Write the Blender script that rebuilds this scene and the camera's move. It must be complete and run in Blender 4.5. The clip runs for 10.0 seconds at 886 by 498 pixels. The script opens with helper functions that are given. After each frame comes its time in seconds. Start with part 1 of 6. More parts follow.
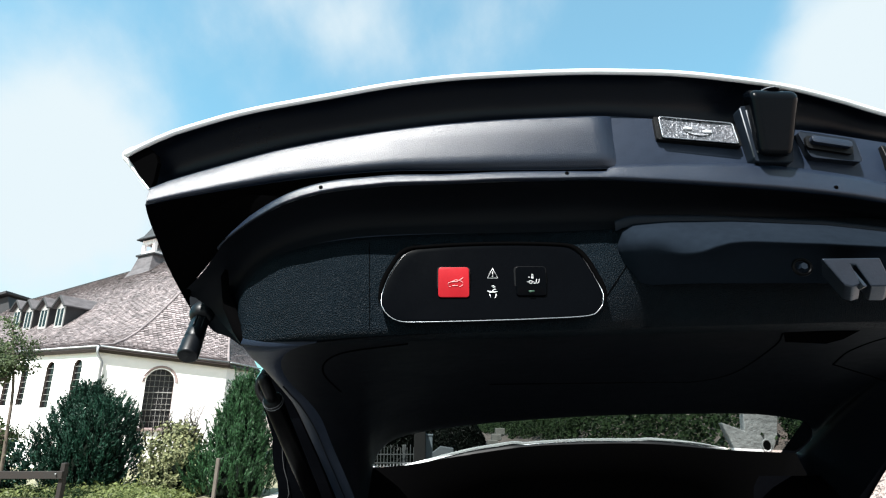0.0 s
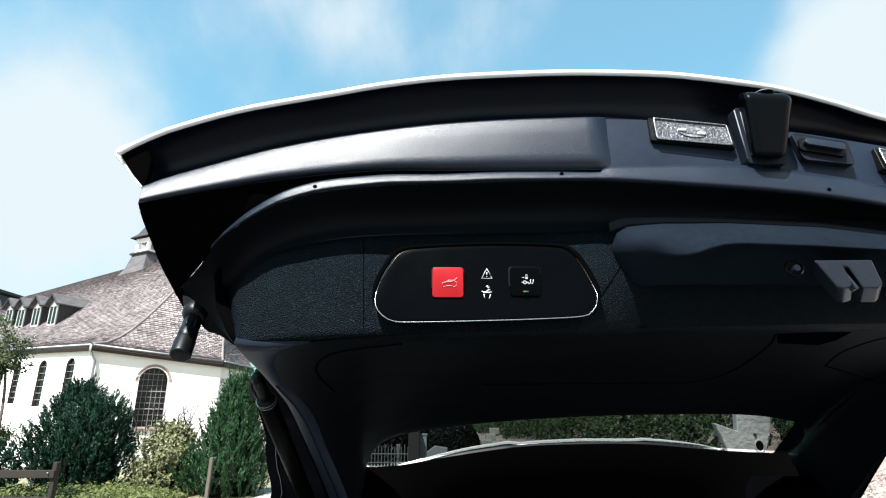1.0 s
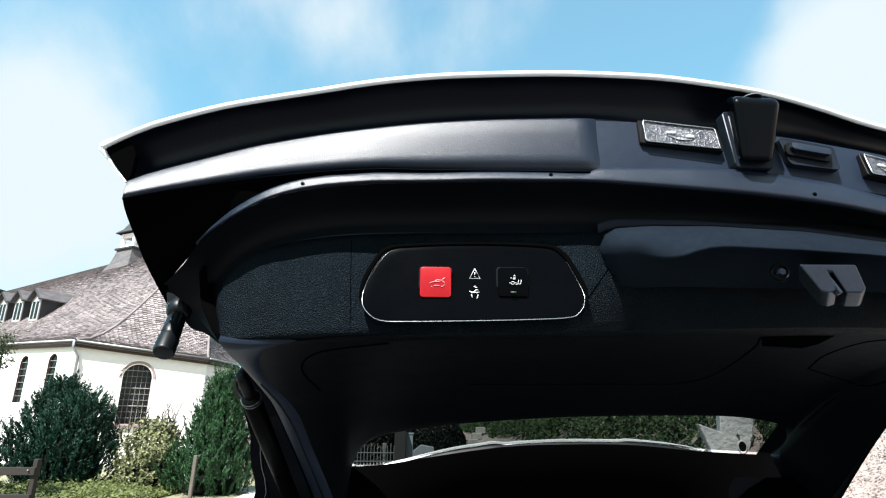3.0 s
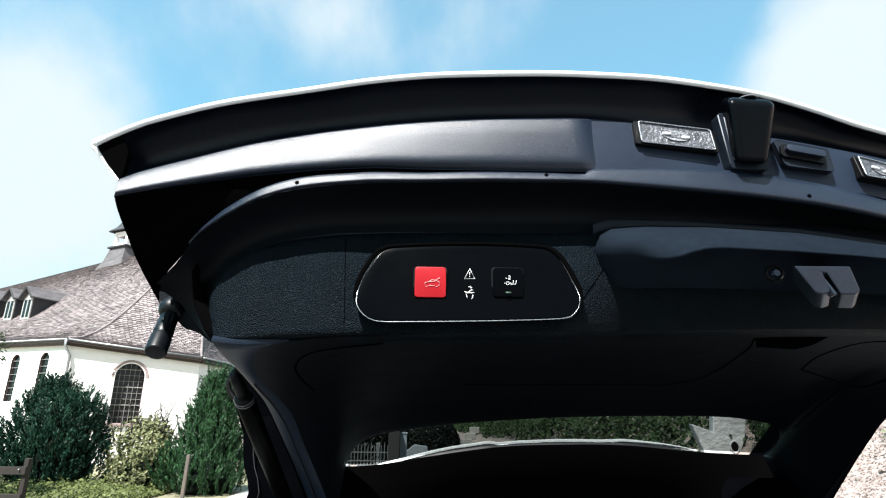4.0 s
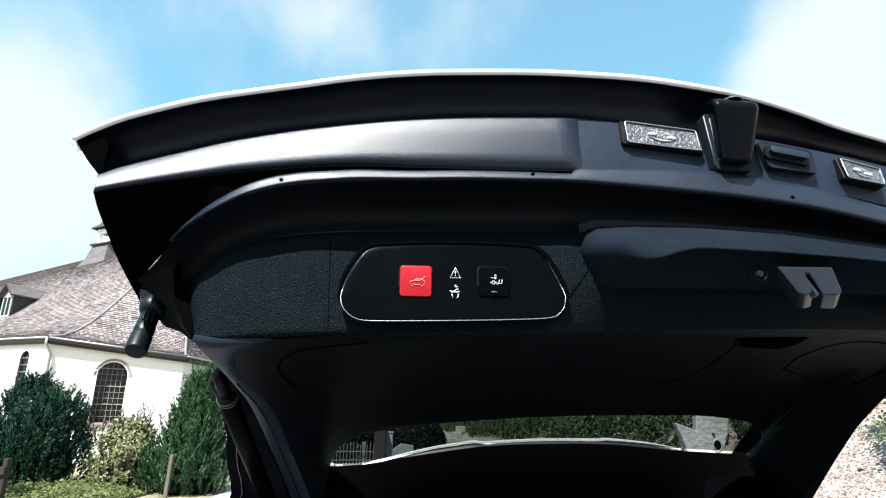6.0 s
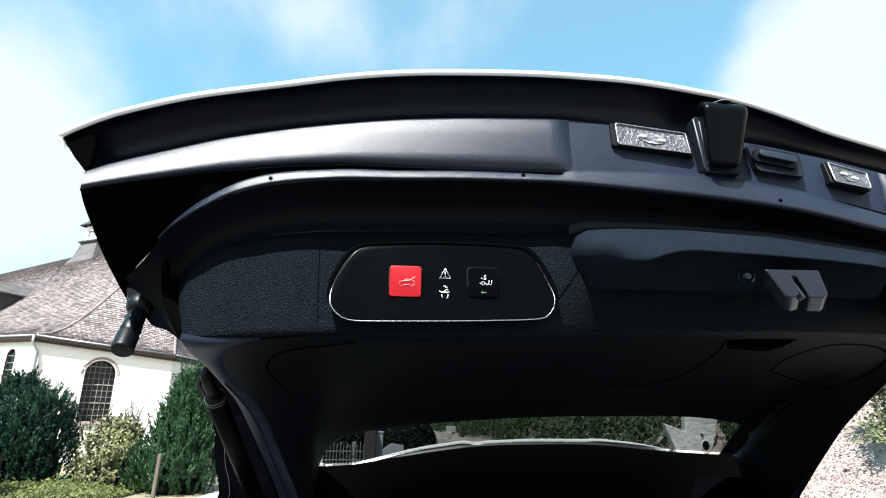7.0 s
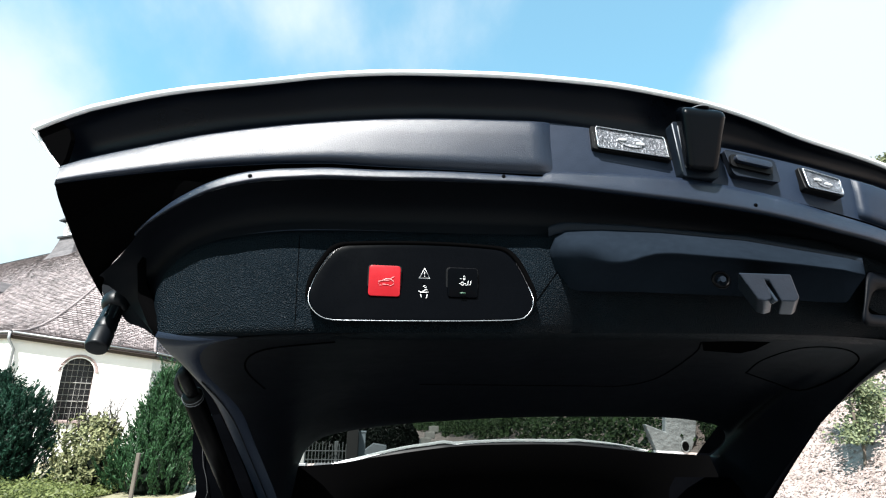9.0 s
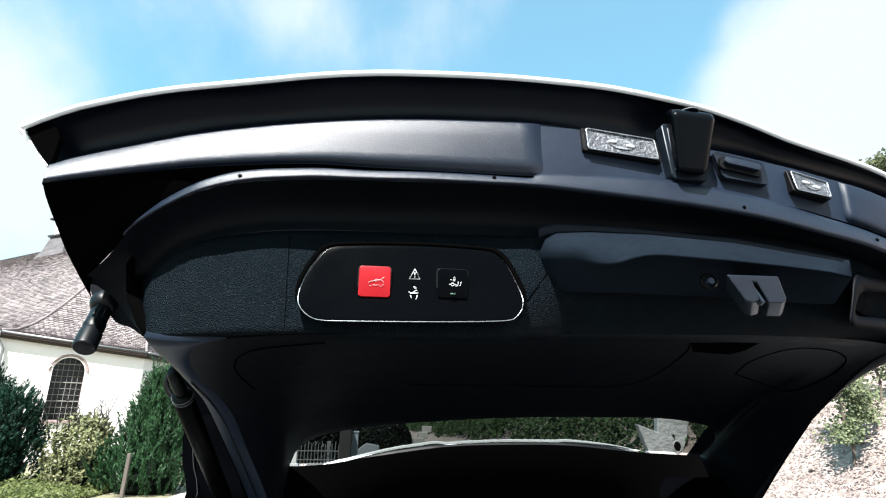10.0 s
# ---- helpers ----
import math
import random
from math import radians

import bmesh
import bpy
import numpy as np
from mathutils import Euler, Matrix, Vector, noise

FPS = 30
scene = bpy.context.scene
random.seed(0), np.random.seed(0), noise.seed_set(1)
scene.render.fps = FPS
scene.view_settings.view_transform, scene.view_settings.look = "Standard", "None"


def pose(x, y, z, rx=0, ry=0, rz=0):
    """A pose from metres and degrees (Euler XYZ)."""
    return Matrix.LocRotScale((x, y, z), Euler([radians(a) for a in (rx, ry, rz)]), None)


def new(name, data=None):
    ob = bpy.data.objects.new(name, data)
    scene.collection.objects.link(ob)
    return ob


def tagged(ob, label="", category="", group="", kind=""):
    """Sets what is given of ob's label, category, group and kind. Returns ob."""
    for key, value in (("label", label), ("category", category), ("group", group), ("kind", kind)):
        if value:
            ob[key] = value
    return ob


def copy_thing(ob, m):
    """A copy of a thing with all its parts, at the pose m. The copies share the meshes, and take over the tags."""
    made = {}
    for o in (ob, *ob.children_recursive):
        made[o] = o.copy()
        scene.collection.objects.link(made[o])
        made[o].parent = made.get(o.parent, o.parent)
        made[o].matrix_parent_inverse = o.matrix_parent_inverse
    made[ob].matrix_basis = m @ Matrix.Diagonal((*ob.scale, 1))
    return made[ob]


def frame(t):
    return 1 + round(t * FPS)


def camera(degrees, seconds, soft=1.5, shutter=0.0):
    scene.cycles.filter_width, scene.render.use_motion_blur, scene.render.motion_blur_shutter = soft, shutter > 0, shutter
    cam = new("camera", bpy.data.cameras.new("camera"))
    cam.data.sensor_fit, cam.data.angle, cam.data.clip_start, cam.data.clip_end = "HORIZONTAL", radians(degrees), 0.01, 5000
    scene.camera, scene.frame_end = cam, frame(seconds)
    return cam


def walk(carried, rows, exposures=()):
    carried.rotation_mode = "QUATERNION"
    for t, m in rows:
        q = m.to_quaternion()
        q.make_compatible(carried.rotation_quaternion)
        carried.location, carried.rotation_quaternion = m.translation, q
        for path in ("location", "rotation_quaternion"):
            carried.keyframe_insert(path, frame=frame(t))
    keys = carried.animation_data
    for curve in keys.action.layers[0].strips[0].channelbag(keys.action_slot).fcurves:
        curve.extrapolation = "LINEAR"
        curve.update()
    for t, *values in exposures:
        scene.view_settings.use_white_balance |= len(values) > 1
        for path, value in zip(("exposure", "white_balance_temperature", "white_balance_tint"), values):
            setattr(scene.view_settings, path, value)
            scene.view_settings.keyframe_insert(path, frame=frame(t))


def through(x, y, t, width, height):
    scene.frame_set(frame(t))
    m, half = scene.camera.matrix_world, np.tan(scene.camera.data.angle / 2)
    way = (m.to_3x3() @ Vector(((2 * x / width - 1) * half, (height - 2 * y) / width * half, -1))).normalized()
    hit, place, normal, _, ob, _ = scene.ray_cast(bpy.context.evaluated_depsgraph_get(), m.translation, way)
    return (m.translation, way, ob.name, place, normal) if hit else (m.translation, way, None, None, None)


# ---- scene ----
cam = camera(75.6, 10.0, soft=1.2)
EYE = 1.66
ROWS = [
    (0, 0.0000, 0.0000, 1.6600, 107.30, -0.00, 0.00),
    (0.5, 0.0004, 0.0002, 1.6601, 107.24, -0.05, -0.30),
    (1, 0.0007, 0.0005, 1.6604, 107.27, -0.13, -0.54),
    (1.5, 0.0010, 0.0013, 1.6609, 107.28, -0.22, -0.94),
    (2, 0.0014, 0.0013, 1.6614, 107.27, -0.30, -1.16),
    (2.5, 0.0013, 0.0016, 1.6611, 107.23, -0.39, -1.50),
    (4, 0.0010, 0.0041, 1.6620, 107.17, -0.56, -2.42),
    (4.5, 0.0012, 0.0048, 1.6622, 107.19, -0.53, -2.73),
    (5, 0.0015, 0.0055, 1.6622, 107.12, -0.53, -3.06),
    (5.5, 0.0017, 0.0063, 1.6623, 107.10, -0.47, -3.36),
    (7, 0.0036, 0.0072, 1.6631, 107.10, -0.66, -4.67),
    (7.5, 0.0041, 0.0073, 1.6629, 107.10, -0.68, -5.12),
    (8, 0.0051, 0.0073, 1.6630, 107.00, -0.74, -5.62),
    (8.5, 0.0063, 0.0062, 1.6626, 107.08, -0.80, -5.94),
    (9, 0.0077, 0.0059, 1.6631, 107.11, -0.86, -6.29),
    (9.5, 0.0090, 0.0056, 1.6635, 107.14, -0.85, -6.59),
    (10, 0.0102, 0.0051, 1.6636, 107.13, -0.87, -6.96),
]
walk(cam, [(t, pose(x, y, z, a, b, c)) for t, x, y, z, a, b, c in ROWS], exposures=[(0.0, 1.72), (10.0, 1.93)])

# ---- light ----
SUN_FROM = Vector((-0.45, -0.90, 1.42)).normalized()
sun_data = bpy.data.lights.new("sun", "SUN")
sun_data.energy, sun_data.angle, sun_data.color = 4.42, radians(0.53), (1.0, 0.98, 0.95)
sun = new("sun", sun_data)
sun.rotation_euler = SUN_FROM.to_track_quat("Z", "Y").to_euler()


def sky_world():
    world = bpy.data.worlds.new("sky")
    world.use_nodes = True
    scene.world = world
    nt = world.node_tree
    nt.nodes.clear()
    link = nt.links.new
    out, bg = nt.nodes.new("ShaderNodeOutputWorld"), nt.nodes.new("ShaderNodeBackground")
    sky = nt.nodes.new("ShaderNodeTexSky")
    sky.sky_type, sky.sun_disc = "NISHITA", False
    sky.sun_elevation = math.asin(SUN_FROM.z)
    sky.sun_rotation = math.atan2(SUN_FROM.x, SUN_FROM.y)
    sky.air_density, sky.dust_density, sky.ozone_density = 1.2, 2.2, 1.0
    co = nt.nodes.new("ShaderNodeTexCoord")
    wisps, veil = nt.nodes.new("ShaderNodeTexNoise"), nt.nodes.new("ShaderNodeTexNoise")
    stretch = nt.nodes.new("ShaderNodeMapping")
    stretch.inputs["Scale"].default_value = (1.0, 0.55, 0.8)
    stretch.inputs["Rotation"].default_value = (0.2, 0.5, 0.3)
    link(co.outputs["Generated"], stretch.inputs["Vector"])
    link(stretch.outputs[0], wisps.inputs["Vector"])
    link(stretch.outputs[0], veil.inputs["Vector"])
    wisps.inputs["Scale"].default_value, wisps.inputs["Detail"].default_value = 3.2, 7
    wisps.inputs["Roughness"].default_value = 0.56
    veil.inputs["Scale"].default_value, veil.inputs["Detail"].default_value = 9.0, 8

    def math_node(op, a, b=0.0):
        n = nt.nodes.new("ShaderNodeMath")
        n.operation = op
        for i, v in enumerate((a, b)):
            if isinstance(v, (int, float)):
                n.inputs[i].default_value = v
            else:
                link(v, n.inputs[i])
        return n.outputs[0]

    total = math_node("MULTIPLY", wisps.outputs["Fac"], 0.80)
    total = math_node("ADD", total, math_node("MULTIPLY", veil.outputs["Fac"], 0.34))
    # cloud banks: low over the church, a streak overhead, a large one over the hill, and an unseen one behind the
    # camera, added to whiten the skylight
    for way, narrow, weight in CLOUDS:
        dot = nt.nodes.new("ShaderNodeVectorMath")
        dot.operation = "DOT_PRODUCT"
        link(co.outputs["Generated"], dot.inputs[0])
        dot.inputs[1].default_value = Vector(way).normalized()
        ramp = nt.nodes.new("ShaderNodeMapRange")
        ramp.interpolation_type = "SMOOTHERSTEP"
        ramp.inputs["From Min"].default_value, ramp.inputs["From Max"].default_value = narrow, 1.0
        ramp.inputs["To Max"].default_value = weight
        link(dot.outputs["Value"], ramp.inputs["Value"])
        total = math_node("ADD", total, ramp.outputs[0])
    mask = nt.nodes.new("ShaderNodeMapRange")
    mask.interpolation_type = "SMOOTHSTEP"
    mask.inputs["From Min"].default_value, mask.inputs["From Max"].default_value = 0.55, 1.05
    mask.inputs["To Min"].default_value = 0.20
    link(total, mask.inputs["Value"])
    mix = nt.nodes.new("ShaderNodeMix")
    mix.data_type = "RGBA"
    mix.inputs["B"].default_value = CLOUD_WHITE
    link(mask.outputs[0], mix.inputs["Factor"])
    hazy = nt.nodes.new("ShaderNodeMix")
    hazy.data_type, hazy.blend_type = "RGBA", "MULTIPLY"
    hazy.inputs["Factor"].default_value = 1.0
    hazy.inputs["B"].default_value = SKY_TINT
    link(sky.outputs[0], hazy.inputs["A"])
    link(hazy.outputs["Result"], mix.inputs["A"])
    link(mix.outputs["Result"], bg.inputs["Color"])
    bg.inputs["Strength"].default_value = SKY_STRENGTH
    link(bg.outputs[0], out.inputs[0])


SKY_STRENGTH, CLOUD_WHITE, SKY_TINT = 0.055, (4.50, 5.12, 5.42, 1), (0.63, 1.56, 1.50, 1)
CLOUDS = [((-0.80, 1.0, 0.56), 0.972, 0.15), ((-0.70, 1.0, 0.43), 0.972, 0.21), ((-0.76, 1.0, 0.33), 0.968, 0.22), ((-0.95, 1.0, 0.85), 0.980, 0.08),
          ((-0.22, 1.0, 0.84), 0.990, 0.13), ((-0.165, 1.0, 0.70), 0.992, 0.13), ((-0.275, 1.0, 0.955), 0.988, 0.13), ((0.2, -1.0, 0.5), 0.2, 0.38), ((1.25, 1.0, 0.60), 0.915, 0.80)]
sky_world()

# ---- materials ----


def material(name, color, rough=0.5, metal=0.0, vary=0.0, scale=20.0, bump=0.0, bump_scale=200.0, bump_kind="noise",
             second=None, coat=0.0, island=0.0, spec=0.5, stretch=(1, 1, 1)):
    """A surface with two scales of colour variation and a fine relief, in object metres."""
    m = bpy.data.materials.new(name)
    m.use_nodes = True
    nt = m.node_tree
    link = nt.links.new
    b = nt.nodes["Principled BSDF"]
    b.inputs["Base Color"].default_value = (*color, 1)
    b.inputs["Roughness"].default_value, b.inputs["Metallic"].default_value = rough, metal
    b.inputs["Coat Weight"].default_value, b.inputs["Coat Roughness"].default_value = coat, 0.05
    b.inputs["Specular IOR Level"].default_value = spec
    geo = nt.nodes.new("ShaderNodeNewGeometry")
    mp = nt.nodes.new("ShaderNodeMapping")
    mp.inputs["Scale"].default_value = stretch
    link(geo.outputs["Position"], mp.inputs["Vector"])
    if vary:
        n1, n2 = nt.nodes.new("ShaderNodeTexNoise"), nt.nodes.new("ShaderNodeTexNoise")
        n1.inputs["Scale"].default_value, n2.inputs["Scale"].default_value = scale, scale * 9
        n1.inputs["Detail"].default_value = n2.inputs["Detail"].default_value = 5
        link(mp.outputs[0], n1.inputs["Vector"])
        link(mp.outputs[0], n2.inputs["Vector"])
        add = nt.nodes.new("ShaderNodeMix")
        add.inputs["Factor"].default_value = 0.4
        link(n1.outputs["Fac"], add.inputs["A"])
        link(n2.outputs["Fac"], add.inputs["B"])
        value = add.outputs["Result"]
        if island:
            plus = nt.nodes.new("ShaderNodeMix")
            plus.inputs["Factor"].default_value = island
            link(value, plus.inputs["A"])
            link(geo.outputs["Random Per Island"], plus.inputs["B"])
            value = plus.outputs["Result"]
        rng = nt.nodes.new("ShaderNodeMapRange")
        rng.inputs["From Min"].default_value, rng.inputs["From Max"].default_value = 0.5 - 0.22 - island * 0.25, 0.5 + 0.22 + island * 0.25
        link(value, rng.inputs["Value"])
        mix = nt.nodes.new("ShaderNodeMix")
        mix.data_type = "RGBA"
        lo = tuple(c * (1 - vary) for c in color)
        hi = second if second else tuple(min(1, c * (1 + vary)) for c in color)
        mix.inputs["A"].default_value, mix.inputs["B"].default_value = (*lo, 1), (*hi, 1)
        link(rng.outputs[0], mix.inputs["Factor"])
        link(mix.outputs["Result"], b.inputs["Base Color"])
        rr = nt.nodes.new("ShaderNodeMapRange")
        rr.inputs["To Min"].default_value, rr.inputs["To Max"].default_value = rough * 0.88, min(1, rough * 1.12)
        link(rng.outputs[0], rr.inputs["Value"])
        link(rr.outputs[0], b.inputs["Roughness"])
    if bump:
        if bump_kind == "cells":
            tx = nt.nodes.new("ShaderNodeTexVoronoi")
            tx.feature = "SMOOTH_F1"
            tx.inputs["Smoothness"].default_value = 0.6
            h = tx.outputs["Distance"]
        else:
            tx = nt.nodes.new("ShaderNodeTexNoise")
            tx.inputs["Detail"].default_value = 6
            h = tx.outputs["Fac"]
        tx.inputs["Scale"].default_value = bump_scale
        link(mp.outputs[0], tx.inputs["Vector"])
        bp = nt.nodes.new("ShaderNodeBump")
        bp.inputs["Strength"].default_value, bp.inputs["Distance"].default_value = 1.0, bump
        link(h, bp.inputs["Height"])
        link(bp.outputs[0], b.inputs["Normal"])
    return m


def leaf_material(name, color, second, through=0.35):
    m = material(name, color, 0.5, vary=0.45, scale=2.0, second=second, island=0.5, spec=0.22)
    nt = m.node_tree
    b = nt.nodes["Principled BSDF"]
    tr, mx = nt.nodes.new("ShaderNodeBsdfTranslucent"), nt.nodes.new("ShaderNodeMixShader")
    nt.links.new(b.inputs["Base Color"].links[0].from_socket, tr.inputs["Color"])
    mx.inputs[0].default_value = through
    nt.links.new(b.outputs[0], mx.inputs[1])
    nt.links.new(tr.outputs[0], mx.inputs[2])
    nt.links.new(mx.outputs[0], nt.nodes["Material Output"].inputs[0])
    return m


def glass_material(name, tint, rough=0.0, ior=1.25):
    m = bpy.data.materials.new(name)
    m.use_nodes = True
    nt = m.node_tree
    nt.nodes.clear()
    out = nt.nodes.new("ShaderNodeOutputMaterial")
    t, g = nt.nodes.new("ShaderNodeBsdfTransparent"), nt.nodes.new("ShaderNodeBsdfGlossy")
    t.inputs["Color"].default_value = (*tint, 1)
    g.inputs["Roughness"].default_value = rough
    fr, mx = nt.nodes.new("ShaderNodeFresnel"), nt.nodes.new("ShaderNodeMixShader")
    fr.inputs["IOR"].default_value = ior
    nt.links.new(fr.outputs[0], mx.inputs[0])
    nt.links.new(t.outputs[0], mx.inputs[1])
    nt.links.new(g.outputs[0], mx.inputs[2])
    nt.links.new(mx.outputs[0], out.inputs[0])
    return m


WHITE_PAINT = material("white_car_paint", (0.82, 0.83, 0.84), 0.22, coat=1.0, vary=0.03, scale=3)
SATIN = material("satin_black_plastic", (0.0084, 0.0116, 0.0172), 0.5, vary=0.28, scale=18, bump=0.00016, bump_scale=1300, spec=0.10)
RIB_DARK = material("smooth_dark_rib", (0.0060, 0.0096, 0.0156), 0.5, vary=0.2, scale=12, bump=0.00015, bump_scale=900, spec=0.12)
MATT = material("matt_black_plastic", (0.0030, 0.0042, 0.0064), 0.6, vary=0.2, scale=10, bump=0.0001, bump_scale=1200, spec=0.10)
COVER = material("grained_black_cover", (0.0054, 0.0102, 0.0212), 0.36, vary=0.18, scale=25, bump=0.00030, bump_scale=1500, spec=0.44)
DISH = material("lamp_dish_glare", (0.17, 0.175, 0.19), 0.35, metal=0.3, vary=0.9, scale=260, bump=0.002, bump_scale=350)
LEATHER = material("grained_black_vinyl", (0.0027, 0.0054, 0.0080), 0.42, vary=0.25, scale=30, bump=0.0014, bump_scale=1150, bump_kind="cells", spec=0.045)
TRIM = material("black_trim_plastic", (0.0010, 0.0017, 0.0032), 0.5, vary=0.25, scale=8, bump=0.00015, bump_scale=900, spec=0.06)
GLOSSY = material("gloss_black_panel", (0.0007, 0.0009, 0.0014), 0.17, vary=0.1, scale=40, spec=0.035)
CAMERA_BLACK = material("camera_housing_black", (0.0008, 0.0013, 0.0022), 0.22, vary=0.15, scale=60, bump=0.0001, bump_scale=1200, spec=0.08)
CHROME = material("chrome", (0.46, 0.47, 0.50), 0.28, metal=1.0, vary=0.3, scale=400)
RED = material("red_button", (0.27, 0.0045, 0.009), 0.34, vary=0.08, scale=50, spec=0.25)
ICON = material("white_print", (0.72, 0.72, 0.73), 0.5)
ICON_RED = material("pink_print", (0.85, 0.42, 0.42), 0.5)
LED = material("dim_green_led", (0.03, 0.07, 0.045), 0.4)
RUBBER = material("black_rubber", (0.0022, 0.0024, 0.0029), 0.5, vary=0.2, scale=40, spec=0.15)
STEEL = material("dark_steel", (0.034, 0.045, 0.064), 0.30, metal=0.75, vary=0.15, scale=60, bump=0.0001, bump_scale=700)
BLACK_STEEL = material("black_coated_steel", (0.0007, 0.0007, 0.0009), 0.40, vary=0.2, scale=50, spec=0.06)
PILLAR = material("black_pillar_trim", (0.0008, 0.0009, 0.0012), 0.8, vary=0.2, scale=20, spec=0.0)
# even pale tone for thin edges and rings
PALE_EDGE = material("pale_plastic_edge", (0.16, 0.17, 0.19), 0.5, vary=0.3, scale=300)
# light and dark patches put the reflector's sparkle into its colour
REFLECTOR = material("lamp_reflector", (0.055, 0.058, 0.068), 0.30, metal=0.4, vary=0.98, scale=300, second=(0.19, 0.195, 0.215), bump=0.0016, bump_scale=420)
BULB = material("white_lamp_bulb", (0.75, 0.76, 0.78), 0.25, vary=0.2, scale=400)
LENS = glass_material("lamp_lens", (0.95, 0.96, 0.97), 0.06, 1.08)
REAR_GLASS = glass_material("rear_glass", (0.20, 0.215, 0.21), 0.0)
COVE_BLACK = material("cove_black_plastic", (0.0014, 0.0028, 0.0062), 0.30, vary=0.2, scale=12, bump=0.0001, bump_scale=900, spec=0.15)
HUMP_BLACK = material("moulded_black_plastic", (0.0068, 0.0098, 0.0144), 0.62, vary=0.25, scale=18, bump=0.00012, bump_scale=1300, spec=0.0)
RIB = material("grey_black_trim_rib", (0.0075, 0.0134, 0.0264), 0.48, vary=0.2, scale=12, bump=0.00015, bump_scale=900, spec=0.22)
# near-black, no sheen: joints, and faces darkened where sunlight greyed them
JOINT = material("joint_and_face_black", (0.0012, 0.0012, 0.0013), 0.9, spec=0.0)
DARK_CLOTH = material("dark_lining", (0.004, 0.004, 0.0045), 0.9, vary=0.2, scale=15, spec=0.1)

RENDERED = material("white_render", (0.90, 0.86, 0.85), 0.9, vary=0.05, scale=0.5, bump=0.004, bump_scale=14)
SLATE = material("weathered_slate", (0.125, 0.104, 0.106), 0.8, vary=0.65, scale=1.1, second=(0.38, 0.325, 0.325), island=0.32, bump=0.010, bump_scale=14)
TURRET_SLATE = material("grey_turret_slate", (0.085, 0.078, 0.082), 0.8, vary=0.5, scale=2.0, bump=0.02, bump_scale=6, stretch=(1, 1, 3))
DARK_SLATE = material("dark_slate", (0.020, 0.021, 0.023), 0.7, vary=0.4, scale=3, bump=0.004, bump_scale=20)
SANDSTONE = material("red_sandstone", (0.29, 0.22, 0.215), 0.85, vary=0.25, scale=4, bump=0.004, bump_scale=40)
# brown stone tone, darkened to carry the shade inside the window openings
REVEAL = material("brown_reveal_with_shade", (0.10, 0.07, 0.066), 0.85, vary=0.3, scale=4, bump=0.003, bump_scale=40)
EAVE_WOOD = material("dark_brown_eave", (0.022, 0.013, 0.011), 0.7, vary=0.3, scale=4)
ZINC = material("zinc_gutter", (0.30, 0.31, 0.32), 0.45, metal=0.6, vary=0.2, scale=6)
WINDOW_DARK = material("leaded_dark_glass", (0.010, 0.010, 0.011), 0.18, vary=0.5, scale=3, spec=0.3)
WHITE_FRAME = material("white_window_bars", (0.30, 0.29, 0.28), 0.6, vary=0.2, scale=5)
FENCE_WOOD = material("dark_fence_wood", (0.012, 0.008, 0.0065), 0.85, vary=0.5, scale=6, bump=0.004, bump_scale=60, stretch=(1, 1, 0.2))
GREY_WOOD = material("grey_post_wood", (0.085, 0.072, 0.060), 0.85, vary=0.5, scale=6, bump=0.006, bump_scale=60, stretch=(1, 1, 0.2))
BARK = material("bark", (0.09, 0.07, 0.055), 0.9, vary=0.4, scale=8, bump=0.01, bump_scale=40, stretch=(1, 1, 0.3))
YEW = leaf_material("yew_leaves", (0.0022, 0.0125, 0.0080), (0.014, 0.058, 0.035), 0.10)
INNER_SHADE = material("bush_inner_shade", (0.004, 0.0065, 0.0045), 0.9, vary=0.4, scale=6, spec=0.05)
# the shade on the lane's hedges is put into their leaf colour
HEDGE = leaf_material("hedge_leaves_with_shade", (0.0025, 0.005, 0.003), (0.007, 0.013, 0.008), 0.1)
CONIFER = leaf_material("conifer_leaves", (0.0035, 0.017, 0.008), (0.036, 0.100, 0.038), 0.12)
SHRUB = leaf_material("shrub_leaves", (0.045, 0.060, 0.020), (0.30, 0.31, 0.16), 0.22)
TREE_LEAF = leaf_material("tree_leaves", (0.03, 0.05, 0.022), (0.12, 0.16, 0.075), 0.35)
COVER_LEAF = leaf_material("ground_cover_leaves", (0.045, 0.070, 0.016), (0.18, 0.21, 0.075), 0.35)
NEAR_VINE = leaf_material("near_vine_leaves", (0.018, 0.042, 0.020), (0.235, 0.265, 0.145), 0.3)
VINE_LEAF = leaf_material("vine_leaves", (0.012, 0.036, 0.014), (0.075, 0.122, 0.050), 0.25)
WOOD_LEAF = leaf_material("hill_wood_leaves", (0.05, 0.075, 0.035), (0.17, 0.185, 0.10), 0.3)
CONCRETE = material("pale_concrete", (0.56, 0.56, 0.57), 0.85, vary=0.55, scale=3.5, second=(0.74, 0.74, 0.75), bump=0.03, bump_scale=9, stretch=(0.8, 0.8, 1.3))
STEP_STONE = material("step_stone", (0.30, 0.29, 0.27), 0.85, vary=0.4, scale=3.0, bump=0.01, bump_scale=18)
RUBBLE = material("rubble_stone", (0.11, 0.084, 0.074), 0.9, vary=0.5, scale=1.5, second=(0.24, 0.198, 0.18), island=0.6, bump=0.01, bump_scale=25)
GATE_STEEL = material("gate_steel", (0.14, 0.145, 0.15), 0.6, vary=0.3, scale=5)
LITTER = material("dry_leaf_litter", (0.20, 0.145, 0.125), 0.95, vary=0.45, scale=1.2, second=(0.43, 0.350, 0.330), island=0.35)
BUFFER = material("buffer_rubber", (0.0020, 0.0030, 0.0044), 0.40, vary=0.2, scale=40, spec=0.22)
